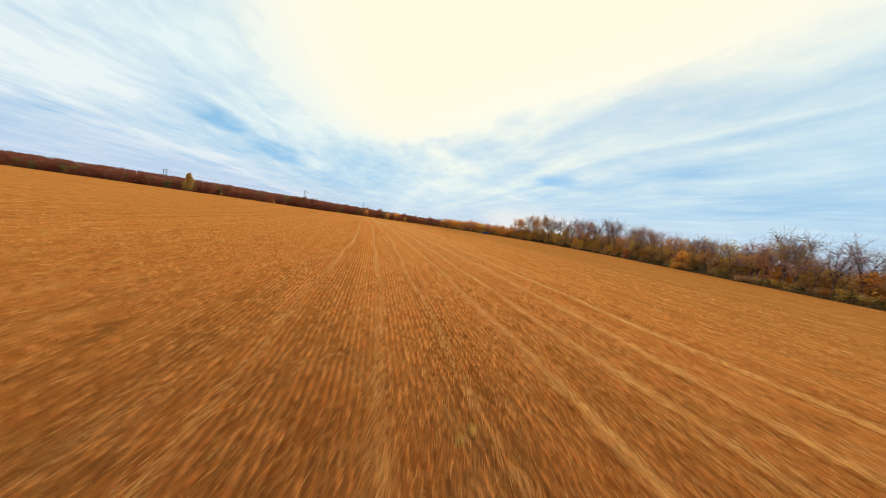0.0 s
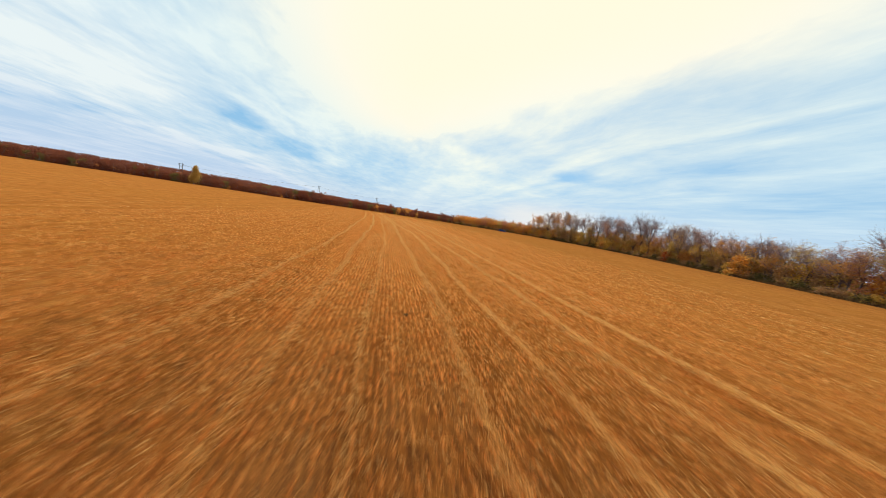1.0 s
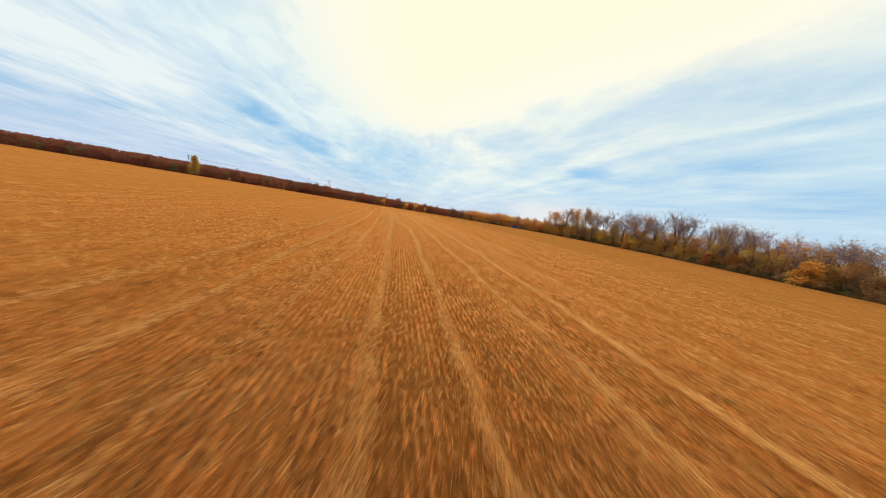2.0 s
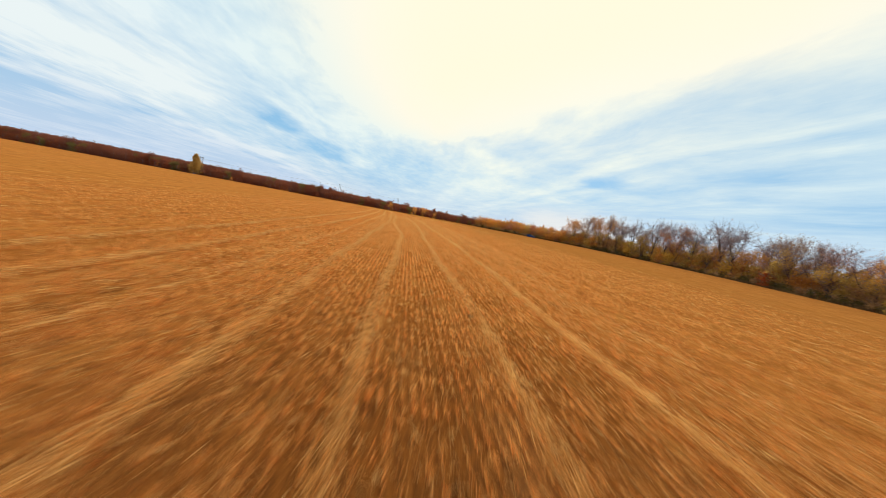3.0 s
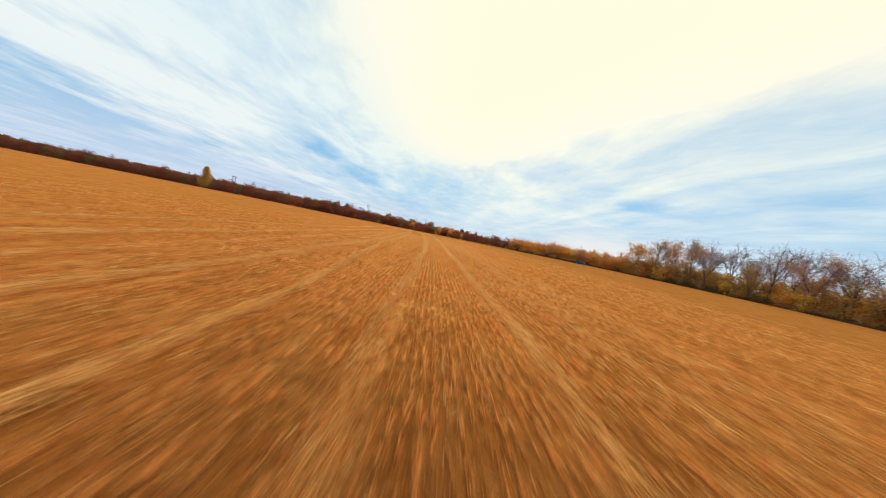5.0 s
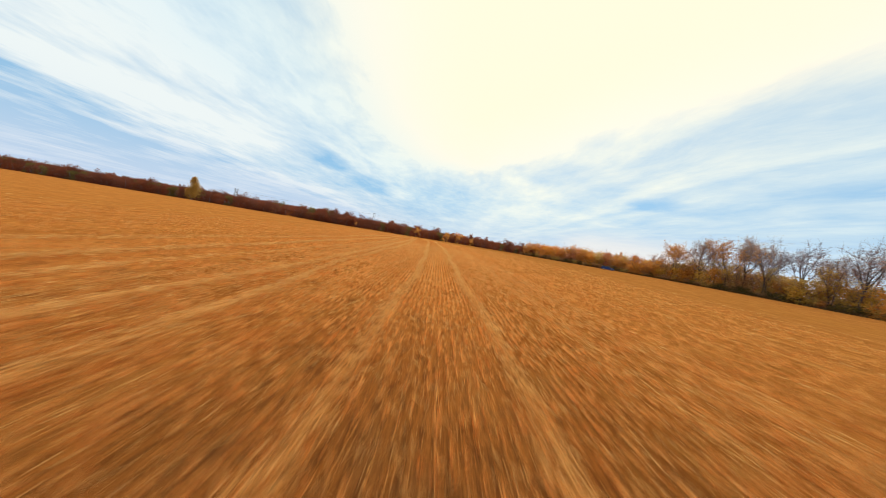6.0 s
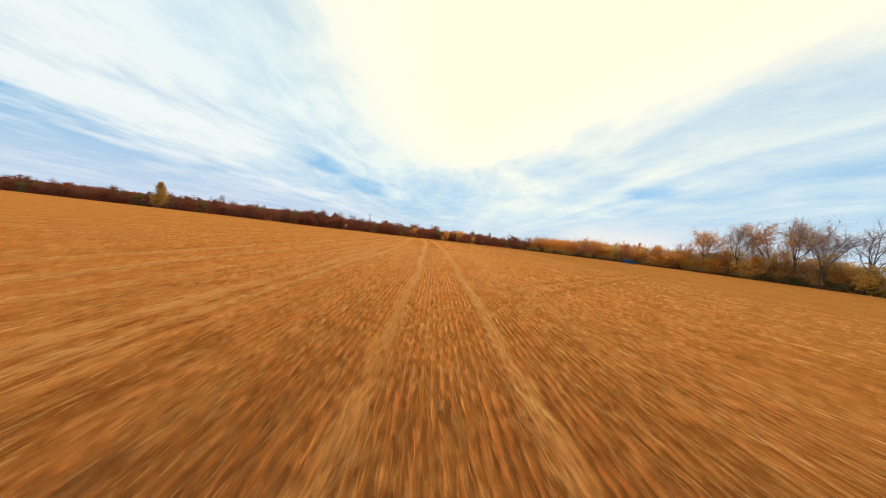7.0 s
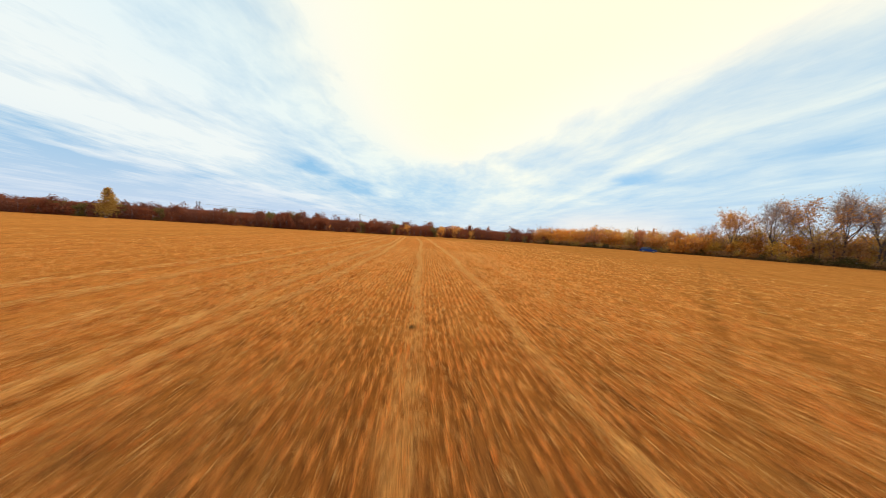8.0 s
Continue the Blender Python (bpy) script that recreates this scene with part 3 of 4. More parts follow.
random.seed(11)
TALL = {
    "bare": Stand([bare_tree("border_tree", 20 + k, 15, 0.05, "pink", "tall nearly bare autumn tree, grey trunk and purple-grey twigs", 0.85) for k in range(4)]),
    "pink": Stand([bare_tree("border_tree", 40 + k, 15, 0.88, "pink", "tall autumn tree with thin reddish leaves remaining", 1.08, 9) for k in range(3)]),
    "copper": Stand([bare_tree("border_tree", 44 + k, 15, 0.95, "copper", "tall autumn tree with copper-orange leaves remaining", 1.05, 6) for k in range(2)]),
    "gold": Stand([bare_tree("border_tree", 50 + k, 15, 0.95, "yellow", "tall autumn tree with golden-yellow leaves remaining", 1.0, 4) for k in range(2)]),
    "green": Stand([bare_tree("border_tree", 60, 15, 0.95, "olive", "tall autumn tree with olive-green leaves remaining", 1.0, 4)]),
    "olive": Stand([bare_tree("border_tree", 70 + k, 15, 0.5, "brown", "tall autumn tree with thin olive-brown leaves remaining", 1.0, 10) for k in range(2)]),
    "amber": Stand([bare_tree("border_tree", 64 + k, 15, 0.95, "orange", "tall autumn tree with orange leaves remaining", 1.0, 4) for k in range(2)]),
}
WORDS = {"rust": "rust-red", "brown": "brown", "orange": "bright orange", "copper": "copper-orange", "yellow": "golden-yellow", "olive": "olive-green", "green": "dull green", "red": "deep red", "russet": "dark russet", "pink": "faded reddish"}
SHRUB = {c: Stand([leafy_plant("shrub", 100 + 7 * k + n, 4.3, 4.1, 960, 0.315, c, WORDS[c] + " autumn shrub at the edge of the field", "shrub", "shrubs of the field border", bare_top=0.45) for k in range(2)])
         for n, c in enumerate(("rust", "brown", "orange", "yellow", "olive", "green", "red", "pink", "copper"))}
LOW = {c: Stand([leafy_plant("low_shrub", 200 + 7 * k + n, 2.8, 1.75, 420, 0.31, c, WORDS[c] + " low bush in the skirt of the field border", "shrub", "low bushes of the field border", bare_top=0.3) for k in range(3)])
       for n, c in enumerate(("brown", "olive", "green", "copper"))}
WOOD = {c: Stand([leafy_plant("wood_tree", 300 + 9 * k + n, 4.45, 4.65, 900, 0.32, c, WORDS[c] + " small round tree at the edge of the wood", "tree", "trees of the wood", 0.05, bare_top=0.06) for k in range(3)])
        for n, c in enumerate(("rust", "russet", "orange", "green"))}


def pick(weights):
    total = random.uniform(0, sum(weights.values()))
    for k, w in weights.items():
        total -= w
        if total <= 0:
            return k
    return k


# the tall trees of the border: place, height, look
for x, y, h, look_of in (
        (53.5, 185.5, 14.3, "copper"), (58.3, 178.3, 16.0, "olive"), (62.0, 173.0, 17.0, "copper"), (64.3, 169.5, 16.5, "olive"), (66.4, 165.5, 15.0, "bare"), (70.0, 159.0, 15.1, "bare"), (71.6, 154.5, 13.2, "olive"),
        (73.0, 149.5, 16.4, "bare"), (74.2, 145.5, 16.2, "bare"), (75.8, 140.5, 15.0, "pink"), (77.0, 134.3, 15.9, "bare"), (78.0, 126.0, 16.0, "bare"), (78.1, 120.0, 15.8, "bare"), (78.7, 111.0, 13.6, "bare"),
        (78.8, 106.5, 13.0, "olive"), (78.6, 102.0, 11.8, "olive"), (78.4, 97.5, 12.2, "pink"), (78.2, 93.5, 11.6, "pink"), (78.1, 88.0, 11.0, "bare"), (78.0, 82.0, 10.4, "bare"), (78.0, 78.5, 10.2, "bare"),
        (78.0, 75.0, 10.3, "bare"), (78.1, 71.5, 9.9, "bare"), (78.0, 66.5, 10.2, "pink"), (78.0, 63.5, 9.7, "pink"), (77.9, 60.5, 12.6, "bare"), (78.0, 57.0, 12.5, "bare"), (77.9, 52.0, 11.1, "bare"), (77.9, 48.5, 12.2, "bare"),
        (77.8, 41.0, 11.0, "bare"), (77.7, 34.0, 12.0, "bare"), (77.7, 27.0, 11.0, "pink"), (77.7, 18.5, 12.0, "bare"), (77.7, 9.0, 11.0, "bare"),
        (81.9, 129.5, 13.0, "bare"), (82.5, 114.5, 12.5, "bare"), (82.3, 85.0, 10.0, "bare"), (82.6, 69.0, 9.8, "bare"), (77.5, 153.0, 13.5, "bare"), (70.3, 172.1, 15.0, "bare"), (80.5, 139.0, 13.5, "bare")):
    TALL[look_of].place(x, y, random.uniform(0, 6.28), h / 15)

# lower half-grown trees with much of their leaf, under and between them
for k in range(56):
    p = edge_point(edge_s(3) - 75 + k * 2.9 + random.uniform(-1.5, 1.5), random.uniform(2.6, 6.0))
    TALL[pick({"gold": 5, "green": 3.5, "amber": 4, "pink": 0.5} if k > 13 else {"gold": 1, "green": 2, "pink": 2, "amber": 1})].place(p.x, p.y, random.uniform(0, 6.28), random.uniform(0.42, 0.7))

# marked shrubs, then the rank and file in three lines
for x, y, s, c in ((76.0, 107.9, 1.05, "red"), (72.1, 143.8, 1.5, "orange"), (75.3, 82.9, 1.5, "orange"), (75.6, 85.1, 1.05, "yellow"), (75.9, 96.8, 0.5, "orange"), (68.0, 157.5, 1.4, "yellow"), (53.9, 180.9, 1.2, "orange"),
                   (42.8, 191.4, 1.35, "orange"), (73.4, 139.4, 1.35, "yellow"), (75.3, 59.4, 0.6, "yellow"), (75.4, 48.9, 0.7, "yellow"), (47.2, 188.7, 1.3, "copper"), (45.3, 190.1, 1.1, "orange")):
    SHRUB[c].place(x, y, random.uniform(0, 6.28), s)
for x, y, s, c in ((48.3, 189.3, 1.15, "orange"), (50.8, 187.6, 1.25, "yellow"), (46.0, 191.2, 1.1, "pink"), (52.6, 184.9, 1.05, "orange"), (49.5, 191.5, 1.3, "brown"), (53.0, 188.5, 1.3, "olive")):
    SHRUB[c].place(x, y, random.uniform(0, 6.28), s)
s, end = 60.0, edge_s(10)
while s < end:
    far_on = s > edge_s(7)
    mix = {"copper": 7, "orange": 3.5, "rust": 0.3, "yellow": 1.0, "brown": 0.5, "pink": 1.2, "olive": 1.5} if far_on else ({"brown": 4, "olive": 3.5, "orange": 1.5, "yellow": 1.5, "pink": 2} if s < edge_s(3) - 15 else {"brown": 2, "olive": 5, "orange": 1.5, "copper": 3, "yellow": 2.5})
    for step in (0.0, 1.7):
        p = edge_point(s + step, random.uniform(1.0, 2.2))
        LOW[pick({"brown": 3.5, "green": 4.5, "olive": 2.5, "copper": 1.8 if far_on else 0.5})].place(p.x, p.y, random.uniform(0, 6.28), random.uniform(0.85, 1.25))
    p = edge_point(s + random.uniform(-1, 1), random.uniform(3.2, 5.0))
    SHRUB[pick(mix)].place(p.x, p.y, random.uniform(0, 6.28), random.uniform(1.25, 1.7) * (0.95 if far_on else 1.0), random.uniform(0.9, 1.25))
    p = edge_point(s + random.uniform(-1, 1), random.uniform(6.5, 9.5))
    SHRUB[pick(mix)].place(p.x, p.y, random.uniform(0, 6.28), random.uniform(1.35, 1.8) * (1.08 if far_on else 1.0), random.uniform(0.9, 1.25))
    if random.random() < 0.95:
        p = edge_point(s + random.uniform(-1, 1), random.uniform(10.5, 13.0))
        SHRUB[pick({"copper": 3, "olive": 2, "pink": 2, "brown": 1})].place(p.x, p.y, random.uniform(0, 6.28), random.uniform(1.2, 1.6) * (1.12 if far_on else 1.0), random.uniform(0.9, 1.2))
    s += random.uniform(1.7, 2.3) if far_on else random.uniform(2.8, 3.7)

# the wood beyond the field: three ranks of small trees
poplar = leafy_plant("poplar", 900, 6.8, 10.2, 3600, 0.42, "pale", "slim pale yellow poplar standing above the wood", "tree", "", 0.04, 0.6, 0.1)
poplar.matrix_basis = pose(-133.8, 148.1, ground_at(-133.8, 148.1), 0, 0, 40) @ Matrix.Diagonal((0.98, 0.98, 1.04, 1))
larch = leafy_plant("young_larch", 901, 3.4, 9.4, 1500, 0.24, "copper", "slim golden-orange young tree behind the parked car", "tree", "", 0.05, 0.9, 0.3)
larch.matrix_basis = pose(42.0, 205.0, ground_at(42.0, 205.0), 0, 0, 0) @ Matrix.Diagonal((0.9, 0.9, 1.05, 1))
for x, y, sc, c in ((-143.4, 147.6, 1.05, "green"), (-140.1, 149.1, 0.9, "green"), (-123.2, 154.7, 1.0, "green"), (-116.6, 157.2, 1.0, "rust"), (-88.5, 168.0, 1.15, "rust"), (-56.8, 195.4, 1.1, "green"), (-40.2, 208.1, 1.2, "orange"), (-43.0, 206.3, 1.1, "green"), (-178.5, 137.4, 1.05, "green"), (-183.2, 136.4, 1.0, "green"), (-77.6, 177.5, 1.25, "rust"), (-64.9, 188.5, 1.3, "rust")):
    WOOD[c].place(x, y, random.uniform(0, 6.28), sc)
s, end = edge_s(10) - 6, edge_s(19) - 40
while s < end:
    red_side = s > edge_s(13)
    mix = {"rust": 6, "russet": 5, "green": 0.9} if red_side else {"rust": 6, "russet": 4, "orange": 0.5, "green": 0.8}
    for back, size in ((2.2, 0.85), (5.5, 1.1), (10.0, 1.22)):
        if back > 9 and s > edge_s(17):
            continue
        p = edge_point(s + random.uniform(-1.3, 1.3), back + random.uniform(-1, 1))
        WOOD[pick(mix)].place(p.x, p.y, random.uniform(0, 6.28), size * random.uniform(0.85, 1.25), random.uniform(0.95, 1.15))
    s += random.uniform(2.5, 3.3) if s < edge_s(17) else random.uniform(5.0, 6.5)


# the woods that go on behind, up the far hill
def far_wood():
    r = np.random.default_rng(21)
    n = 3200
    a = np.radians(r.uniform(-4, 84, n))
    d = np.sqrt(r.uniform(0.06, 1.0, n)) * 720
    x, y = -np.sin(a) * d, np.cos(a) * d
    line = np.interp(x, (-370, -319, -240, -176, -132, -86, -65, -41, -18, 0, 60), (18, 65, 125, 151, 165, 183, 202, 222, 228, 229, 231))
    ok = y > line
    x, y = x[ok], y[ok]
    # each crown is a round cloud of small leaf sprays
    per = 28
    cx, cy, size = np.repeat(x, per), np.repeat(y, per), np.repeat(r.uniform(1.6, 3.0, x.size), per)
    cz = np.repeat(land(x, y) + r.uniform(2.0, 3.6, x.size), per)
    way_out = r.normal(size=(cx.size, 3))
    way_out /= np.linalg.norm(way_out, axis=1, keepdims=True)
    middle = np.stack([cx, cy, cz], -1) + way_out * (size * r.uniform(0.6, 1.05, cx.size))[:, None]
    one, two = r.normal(size=(cx.size, 3)), r.normal(size=(cx.size, 3))
    one *= (r.uniform(0.4, 0.8, cx.size) / np.linalg.norm(one, axis=1))[:, None]
    two *= (r.uniform(0.4, 0.8, cx.size) / np.linalg.norm(two, axis=1))[:, None]
    v = np.stack([middle - one, middle + two, middle + one, middle - two], 1).reshape(-1, 3)
    me = wide("far_wood", v, np.arange(len(v)), 4, LEAVES["russet"])
    return tagged(new("far_wood", me), "distant rust-brown autumn wood on a low hill", "wood", kind="stuff")


far_wood()

# rank dry weeds along the border
def weeds():
    n = 24000
    s = rs.uniform(40, edge_s(10), n)
    pts = np.array([edge_point(v, b) for v, b in zip(s, rs.uniform(-0.2, 2.2, n))])
    h = rs.uniform(0.25, 0.95, n)
    return stuff_of_triangles("border_weeds", [blades(pts[:, 0], pts[:, 1], h, rs.uniform(0.05, 0.2, n), h * 0.35, 0.0)], WEED, "tall dry brown weeds along the border of the field", "weeds")


weeds()

# single weeds and dark clumps that stand in the stubble
def weed_clump(seed, size, green):
    r = random.Random(seed)
    g = Soup()
    for k in range(45):
        turn, reach = r.uniform(0, 6.28), size * 0.5 * math.sqrt(r.random())
        foot = Vector((math.cos(turn) * reach, math.sin(turn) * reach, -0.02))
        out = Vector((math.cos(turn), math.sin(turn), 0)) * r.uniform(0.1, 0.6) + rnd_dir(r) * 0.25
        tip = foot + Vector((out.x * size * 0.5, out.y * size * 0.5, size * r.uniform(0.35, 0.8)))
        side = Vector((-math.sin(turn), math.cos(turn), 0)) * r.uniform(0.012, 0.03)
        at = len(g.v)
        g.v += [foot - side, foot + side, foot.lerp(tip, 0.55) + side * 0.8 + Vector((0, 0, 0.03)), tip, foot.lerp(tip, 0.55) - side * 0.8 + Vector((0, 0, 0.03))]
        g.f.append((at, at + 1, at + 2, at + 3, at + 4))
    return tagged(new("weed_clump", g.mesh("weed_clump", LEAVES["olive"] if green else WEED)),
                  "small green weed tuft growing in the stubble" if green else "dark clump of dry weeds among the stubble", "weed", "weed clumps in the stubble")


for k, (x, y, size, green) in enumerate(((1.24, 5.05, 0.2, True), (0.95, 4.75, 0.16, True), (0.6, 9.45, 0.11, False), (1.48, 9.65, 0.11, False), (-0.6, 20.1, 0.14, False),
                                         (1.75, 38.7, 0.14, False), (-10.0, 86.7, 0.12, False), (-13.4, 94.4, 0.14, False))):
    weed_clump(700 + k, size, green).matrix_basis = pose(x, y, ground_at(x, y), 0, 0, 40 * k)

for stand in (*TALL.values(), *SHRUB.values(), *LOW.values(), *WOOD.values()):
    for pattern, used in zip(stand.patterns, stand.used):
        if not used:
            for o in (*pattern.children, pattern):
                bpy.data.objects.remove(o)


# ---- the parked car ----
def loft(profile, half, inset, bevel, m_name):
    """A body from its side outline (length, height), as wide as 2 * half below and drawn in by inset towards the top."""
    bm = bmesh.new()
    top = max(z for _, z in profile)
    low = min(z for _, z in profile)
    sides = []
    for sign in (-1, 1):
        sides.append([bm.verts.new((x, sign * (half - inset * (z - low) / (top - low)), z)) for x, z in profile])
    bm.faces.new(sides[0])
    bm.faces.new(list(reversed(sides[1])))
    n = len(profile)
    for k in range(n):
        bm.faces.new((sides[0][(k + 1) % n], sides[0][k], sides[1][k], sides[1][(k + 1) % n]))
    bmesh.ops.recalc_face_normals(bm, faces=bm.faces)
    bmesh.ops.bevel(bm, geom=list(bm.edges), offset=bevel, segments=2, affect="EDGES", profile=0.6)
    return bm, m_name


def slab(x0, x1, y0, y1, z0, z1, m, bevel=0.01, turn=None):
    bm = bmesh.new()
    bmesh.ops.create_cube(bm, size=1, matrix=Matrix.LocRotScale(((x0 + x1) / 2, (y0 + y1) / 2, (z0 + z1) / 2), None, (x1 - x0, y1 - y0, z1 - z0)))
    bmesh.ops.bevel(bm, geom=list(bm.edges), offset=bevel, segments=2, affect="EDGES")
    if turn is not None:
        bmesh.ops.transform(bm, matrix=turn, verts=bm.verts)
    return bm, m


def wheel_ring(radius, inner, depth, m, segments=28, bulge=0.02):
    """A ring about the y axis with rounded shoulders; a disc if inner is 0."""
    outline = [(inner, -depth / 2), (radius - bulge, -depth / 2), (radius, -depth / 2 + bulge), (radius, depth / 2 - bulge), (radius - bulge, depth / 2), (inner, depth / 2)]
    bm = bmesh.new()
    rings = []
    for k in range(segments):
        w = 2 * math.pi * k / segments
        rings.append([bm.verts.new((math.cos(w) * r, y, math.sin(w) * r)) for r, y in outline])
    for k in range(segments):
        a, b = rings[k], rings[(k + 1) % segments]
        for q in range(len(outline)):
            p = (q + 1) % len(outline)
            bm.faces.new((a[q], a[p], b[p], b[q]))
    bmesh.ops.recalc_face_normals(bm, faces=bm.faces)
    return bm, m


PAINT = plain_material("blue_car_paint", (0.004, 0.03, 0.17), 0.4)
PAINT.node_tree.nodes["Principled BSDF"].inputs["Specular IOR Level"].default_value = 0.2
GLASS = plain_material("dark_car_glass", (0.02, 0.025, 0.03), 0.06)
RUBBER = rough_material("tyre_rubber", (0.015, 0.015, 0.015), (0.04, 0.04, 0.04), 20.0)
ALLOY = plain_material("grey_alloy", (0.45, 0.45, 0.46), 0.3, 0.9)
PLASTIC = plain_material("black_plastic", (0.025, 0.025, 0.025), 0.55)
LAMP_CLEAR = plain_material("clear_lamp_lens", (0.75, 0.77, 0.78), 0.1)
LAMP_RED = plain_material("red_lamp_lens", (0.35, 0.01, 0.01), 0.15)
PLATE = plain_material("white_plate", (0.75, 0.75, 0.72), 0.4)


def parked_car():
    car = tagged(new("car"), "blue hatchback car parked on the field's border before orange shrubs", "car")
    lower = [(-2.15, 0.28), (-2.2, 0.55), (-2.12, 0.92), (-1.6, 0.98), (0.75, 0.95), (1.5, 0.86), (2.05, 0.72), (2.2, 0.5), (2.15, 0.26)]
    part("body", loft(lower, 0.88, 0.05, 0.05, PAINT), car)
    cabin = [(-2.05, 0.9), (-1.75, 1.3), (-1.3, 1.46), (-0.2, 1.5), (0.25, 1.43), (1.0, 0.92)]
    part("cabin", loft(cabin, 0.82, 0.2, 0.04, PAINT), car)
    for sign in (-1, 1):
        for name, outline in (("rear_side_window", [(-1.6, 1.0), (-1.35, 1.34), (-0.62, 1.4), (-0.62, 1.0)]), ("front_side_window", [(-0.54, 1.0), (-0.54, 1.4), (0.1, 1.36), (0.66, 1.0)])):
            bm = bmesh.new()
            for off in (0.0, 0.02):
                vs = [bm.verts.new((x, sign * (0.825 + off - 0.2 * (z - 0.9) / 0.6), z)) for x, z in outline]
                bm.faces.new(vs)
            bm.verts.ensure_lookup_table()
            for k in range(4):
                bm.faces.new((bm.verts[k], bm.verts[(k + 1) % 4], bm.verts[4 + (k + 1) % 4], bm.verts[4 + k]))
            bmesh.ops.recalc_face_normals(bm, faces=bm.faces)
            part(name, (bm, GLASS), car, "dark side window")
        part("door_mirror", slab(0.55, 0.72, sign * 0.97 - 0.09, sign * 0.97 + 0.09, 0.98, 1.12, PAINT, 0.03), car)
        for x in (-0.75, 0.3):
            part("door_handle", slab(x - 0.1, x + 0.1, sign * 0.875 - 0.015, sign * 0.875 + 0.015, 0.83, 0.86, PLASTIC, 0.006), car)
        part("headlight", slab(1.9, 2.14, sign * 0.62 - 0.16, sign * 0.62 + 0.16, 0.6, 0.72, LAMP_CLEAR, 0.03), car, "clear headlight")
        part("tail_light", slab(-2.2, -2.08, sign * 0.7 - 0.12, sign * 0.7 + 0.12, 0.7, 0.92, LAMP_RED, 0.03), car, "red tail light")
        part("sill", slab(-1.1, 1.05, sign * 0.85 - 0.04, sign * 0.85 + 0.04, 0.2, 0.3, PLASTIC, 0.02), car, "black plastic sill")
        for x in (-1.32, 1.36):
            arch = part("wheel_arch", wheel_ring(0.37, 0.31, 0.06, PLASTIC), car, "black wheel arch lining")
            arch.location = (x, sign * 0.865, 0.31)
            tyre = part("wheel", wheel_ring(0.315, 0.2, 0.2, RUBBER, 32, 0.035), car, "black rubber tyre")
            tyre.location = (x, sign * 0.80, 0.315)
            rim = part("rim", wheel_ring(0.2, 0.03, 0.14, ALLOY), tyre, "grey alloy rim")
            rim.location = (0, sign * 0.02, 0)
    for name, x0, z0, x1, z1 in (("windscreen", 0.9, 1.0, 0.3, 1.4), ("rear_window", -1.99, 1.03, -1.74, 1.33)):
        bm = bmesh.new()
        out = 0.02 if x0 > 0 else -0.02
        vs = []
        for off in (0.0, out):
            vs.append([bm.verts.new((x + off, y, z + abs(off))) for x, y, z in ((x0, -0.7, z0), (x0, 0.7, z0), (x1, 0.6, z1), (x1, -0.6, z1))])
        bm.faces.new(vs[0])
        bm.faces.new(list(reversed(vs[1])))
        for k in range(4):
            bm.faces.new((vs[0][k], vs[0][(k + 1) % 4], vs[1][(k + 1) % 4], vs[1][k]))
        bmesh.ops.recalc_face_normals(bm, faces=bm.faces)
        part(name, (bm, GLASS), car, "dark window glass")
    part("front_bumper", slab(2.0, 2.26, -0.8, 0.8, 0.24, 0.5, PAINT, 0.06), car)
    part("rear_bumper", slab(-2.27, -2.02, -0.8, 0.8, 0.26, 0.56, PAINT, 0.06), car)
    part("grille", slab(2.2, 2.275, -0.45, 0.45, 0.36, 0.5, PLASTIC, 0.02), car)
    part("number_plate", slab(-2.285, -2.26, -0.26, 0.26, 0.4, 0.51, PLATE, 0.004), car, "plain pale plate")
    part("spoiler", slab(-1.98, -1.6, -0.55, 0.55, 1.4, 1.45, PAINT, 0.015), car)
    turn = math.degrees(math.atan2(-1.7, 4.1))
    car.matrix_basis = pose(31.8, 184.5, ground_at(31.8, 184.5), 0, 0, turn) @ Matrix.Diagonal((0.97, 0.97, 1.02, 1))


parked_car()

# ---- poles and the power line ----
POLE_WOOD = rough_material("weathered_pole_wood", (0.11, 0.09, 0.075), (0.22, 0.18, 0.155), 12.0)
STEEL = plain_material("grey_galvanised_steel", (0.16, 0.165, 0.17), 0.6, 0.4)
CERAMIC = plain_material("brown_insulator", (0.12, 0.05, 0.03), 0.2)


def pole_tube(points, radii, m, sides=8):
    s = Soup()
    s.tube([Vector(p) for p in points], radii, sides)
    return s.mesh("pole", m)


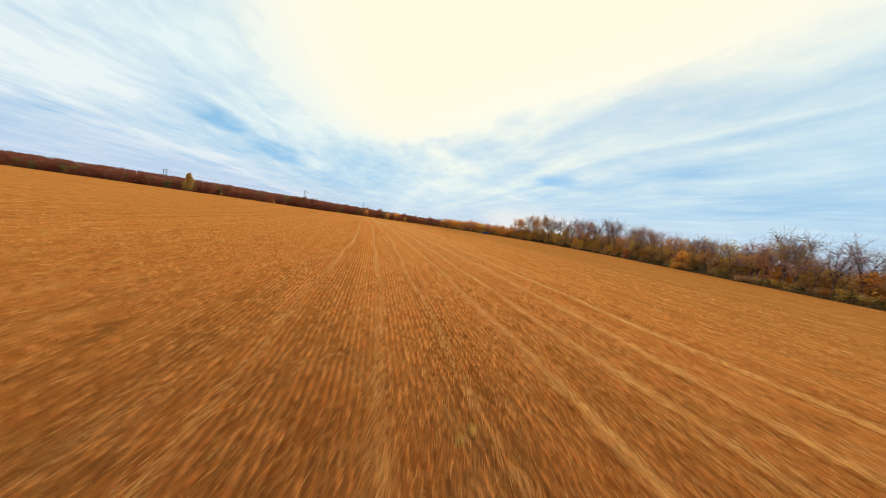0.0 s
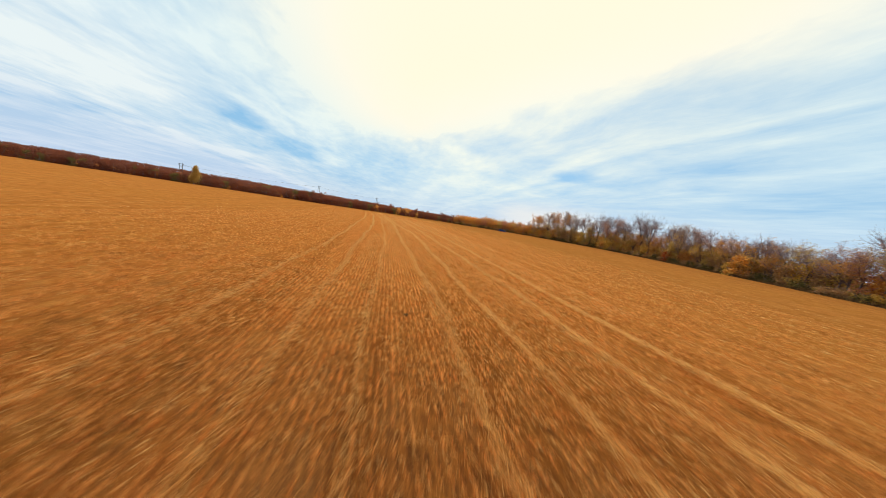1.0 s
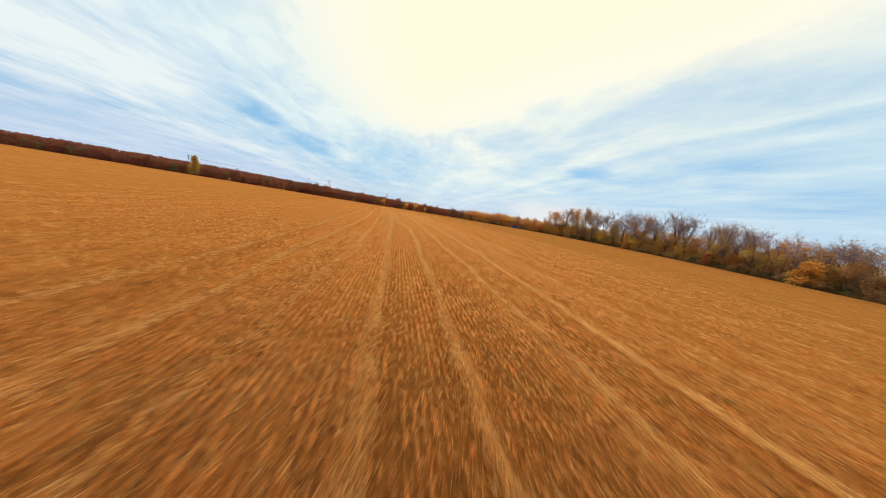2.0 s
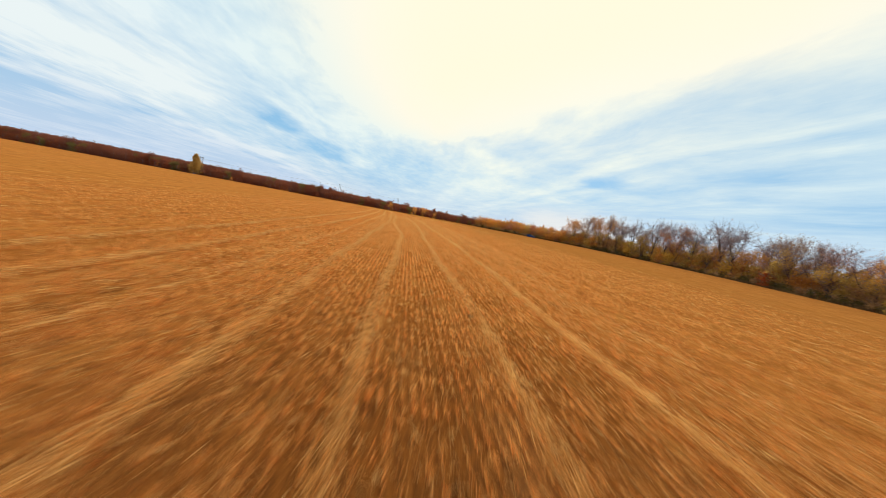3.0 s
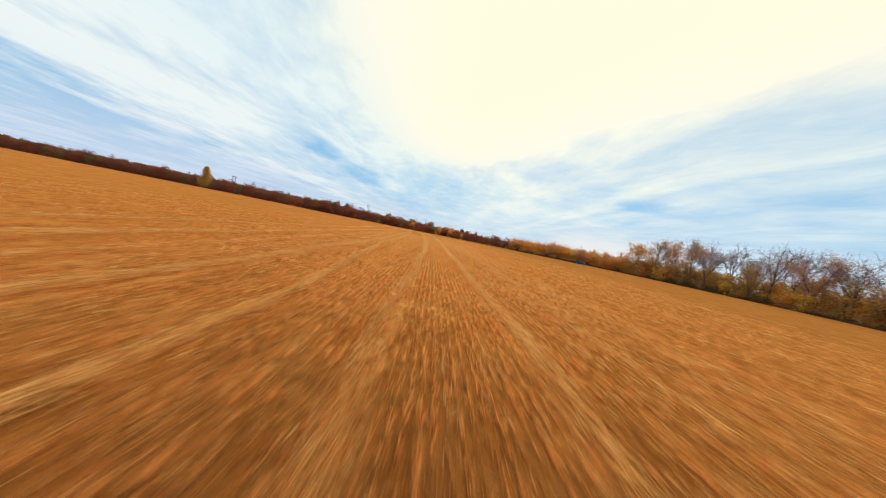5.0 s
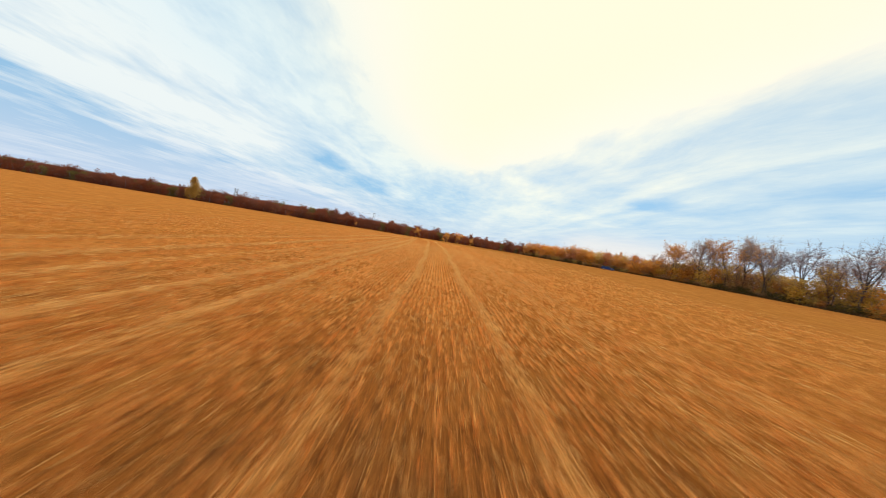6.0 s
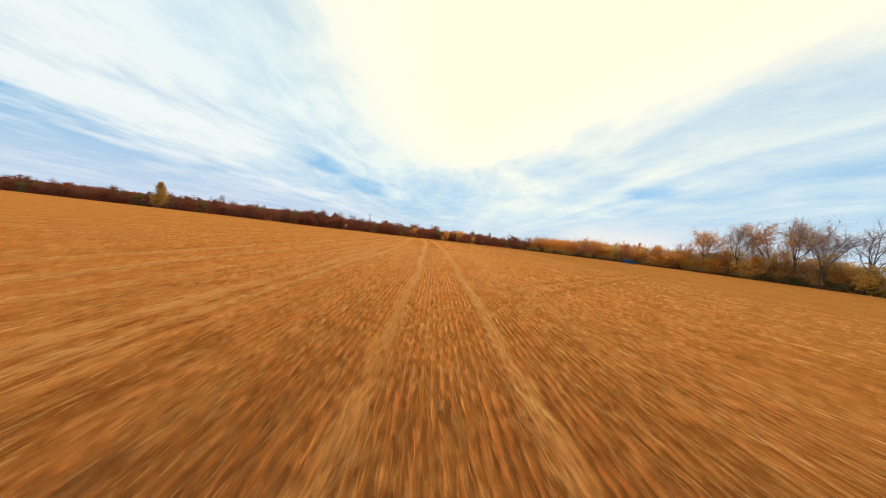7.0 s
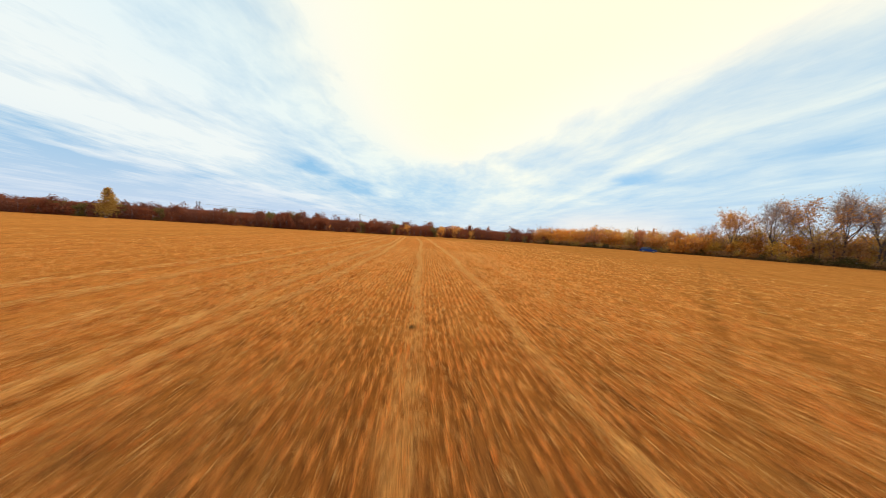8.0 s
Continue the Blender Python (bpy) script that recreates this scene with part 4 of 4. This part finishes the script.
def wooden_pole(x, y, tall, lean):
    pole = tagged(new("utility_pole"), "weathered dark wooden utility pole among the border shrubs", "pole", "poles along the border")
    part("shaft", pole_tube([(0, 0, -0.6), (0, 0, tall * 0.5), (0, 0, tall)], [0.11, 0.09, 0.06], POLE_WOOD), pole)
    part("cross_arm", pole_tube([(-0.55, 0, tall - 0.5), (0.55, 0, tall - 0.5)], [0.05, 0.05], STEEL, 6), pole, "grey steel cross arm")
    for x2 in (-0.45, 0.45, 0.0):
        z = tall - 0.42 if x2 else tall
        part("insulator", pole_tube([(x2, 0, z - 0.02), (x2, 0, z + 0.08), (x2, 0, z + 0.2)], [0.03, 0.055, 0.03], CERAMIC, 8), pole, "brown insulator")
    pole.matrix_basis = pose(x, y, ground_at(x, y), lean, lean * 0.6, 60)


for x, y, tall, lean in ((34.0, 199.7, 8.6, 3), (49.9, 188.9, 7.4, -2), (71.6, 153.5, 9.2, 2), (78.2, 85.4, 8.4, 4)):
    wooden_pole(x, y, tall, lean)


def pylon(x, y, tall):
    mast = tagged(new("power_pylon"), "grey portal power pylon standing beyond the wood", "pylon", "pylons of the power line")
    for sign in (-1, 1):
        part("leg", pole_tube([(sign * 1.25, 0, -0.5), (sign * 1.1, 0, tall)], [0.28, 0.2], STEEL), mast)
        part("brace", pole_tube([(sign * 1.17, 0, tall * 0.66), (-sign * 1.13, 0, tall * 0.84)], [0.07, 0.07], STEEL, 5), mast)
    part("cross_beam", pole_tube([(-1.9, 0, tall - 0.7), (1.9, 0, tall - 0.7)], [0.16, 0.16], STEEL, 6), mast)
    for x2 in (-1.8, 0, 1.8):
        part("insulator", pole_tube([(x2, 0, tall - 0.75), (x2, 0, tall - 1.3), (x2, 0, tall - 1.8)], [0.05, 0.12, 0.05], CERAMIC, 6), mast, "brown insulator string")
    mast.matrix_basis = pose(x, y, ground_at(x, y), 0, 0, 20)
    return Vector((x, y, ground_at(x, y) + tall - 1.8))


tops = [pylon(x, y, tall) for x, y, tall in ((-258.4, 262.0, 13.0), (-230.3, 467.1, 17.5), (-180.4, 638.2, 19.0))]
for a, b in zip(tops, tops[1:]):
    for off in (-1.8, 0.0, 1.8):
        line = []
        for k in range(13):
            f = k / 12
            p = a.lerp(b, f) + Vector((off, off * 0.36, -4.0 * 4 * f * (1 - f) * 0.5))
            line.append(p)
        s = Soup()
        s.tube(line, [0.03] * 13, 4)
        tagged(new("power_cable", s.mesh("power_cable", STEEL)), "thin sagging power cable between the pylons", "cable", "cables of the power line")
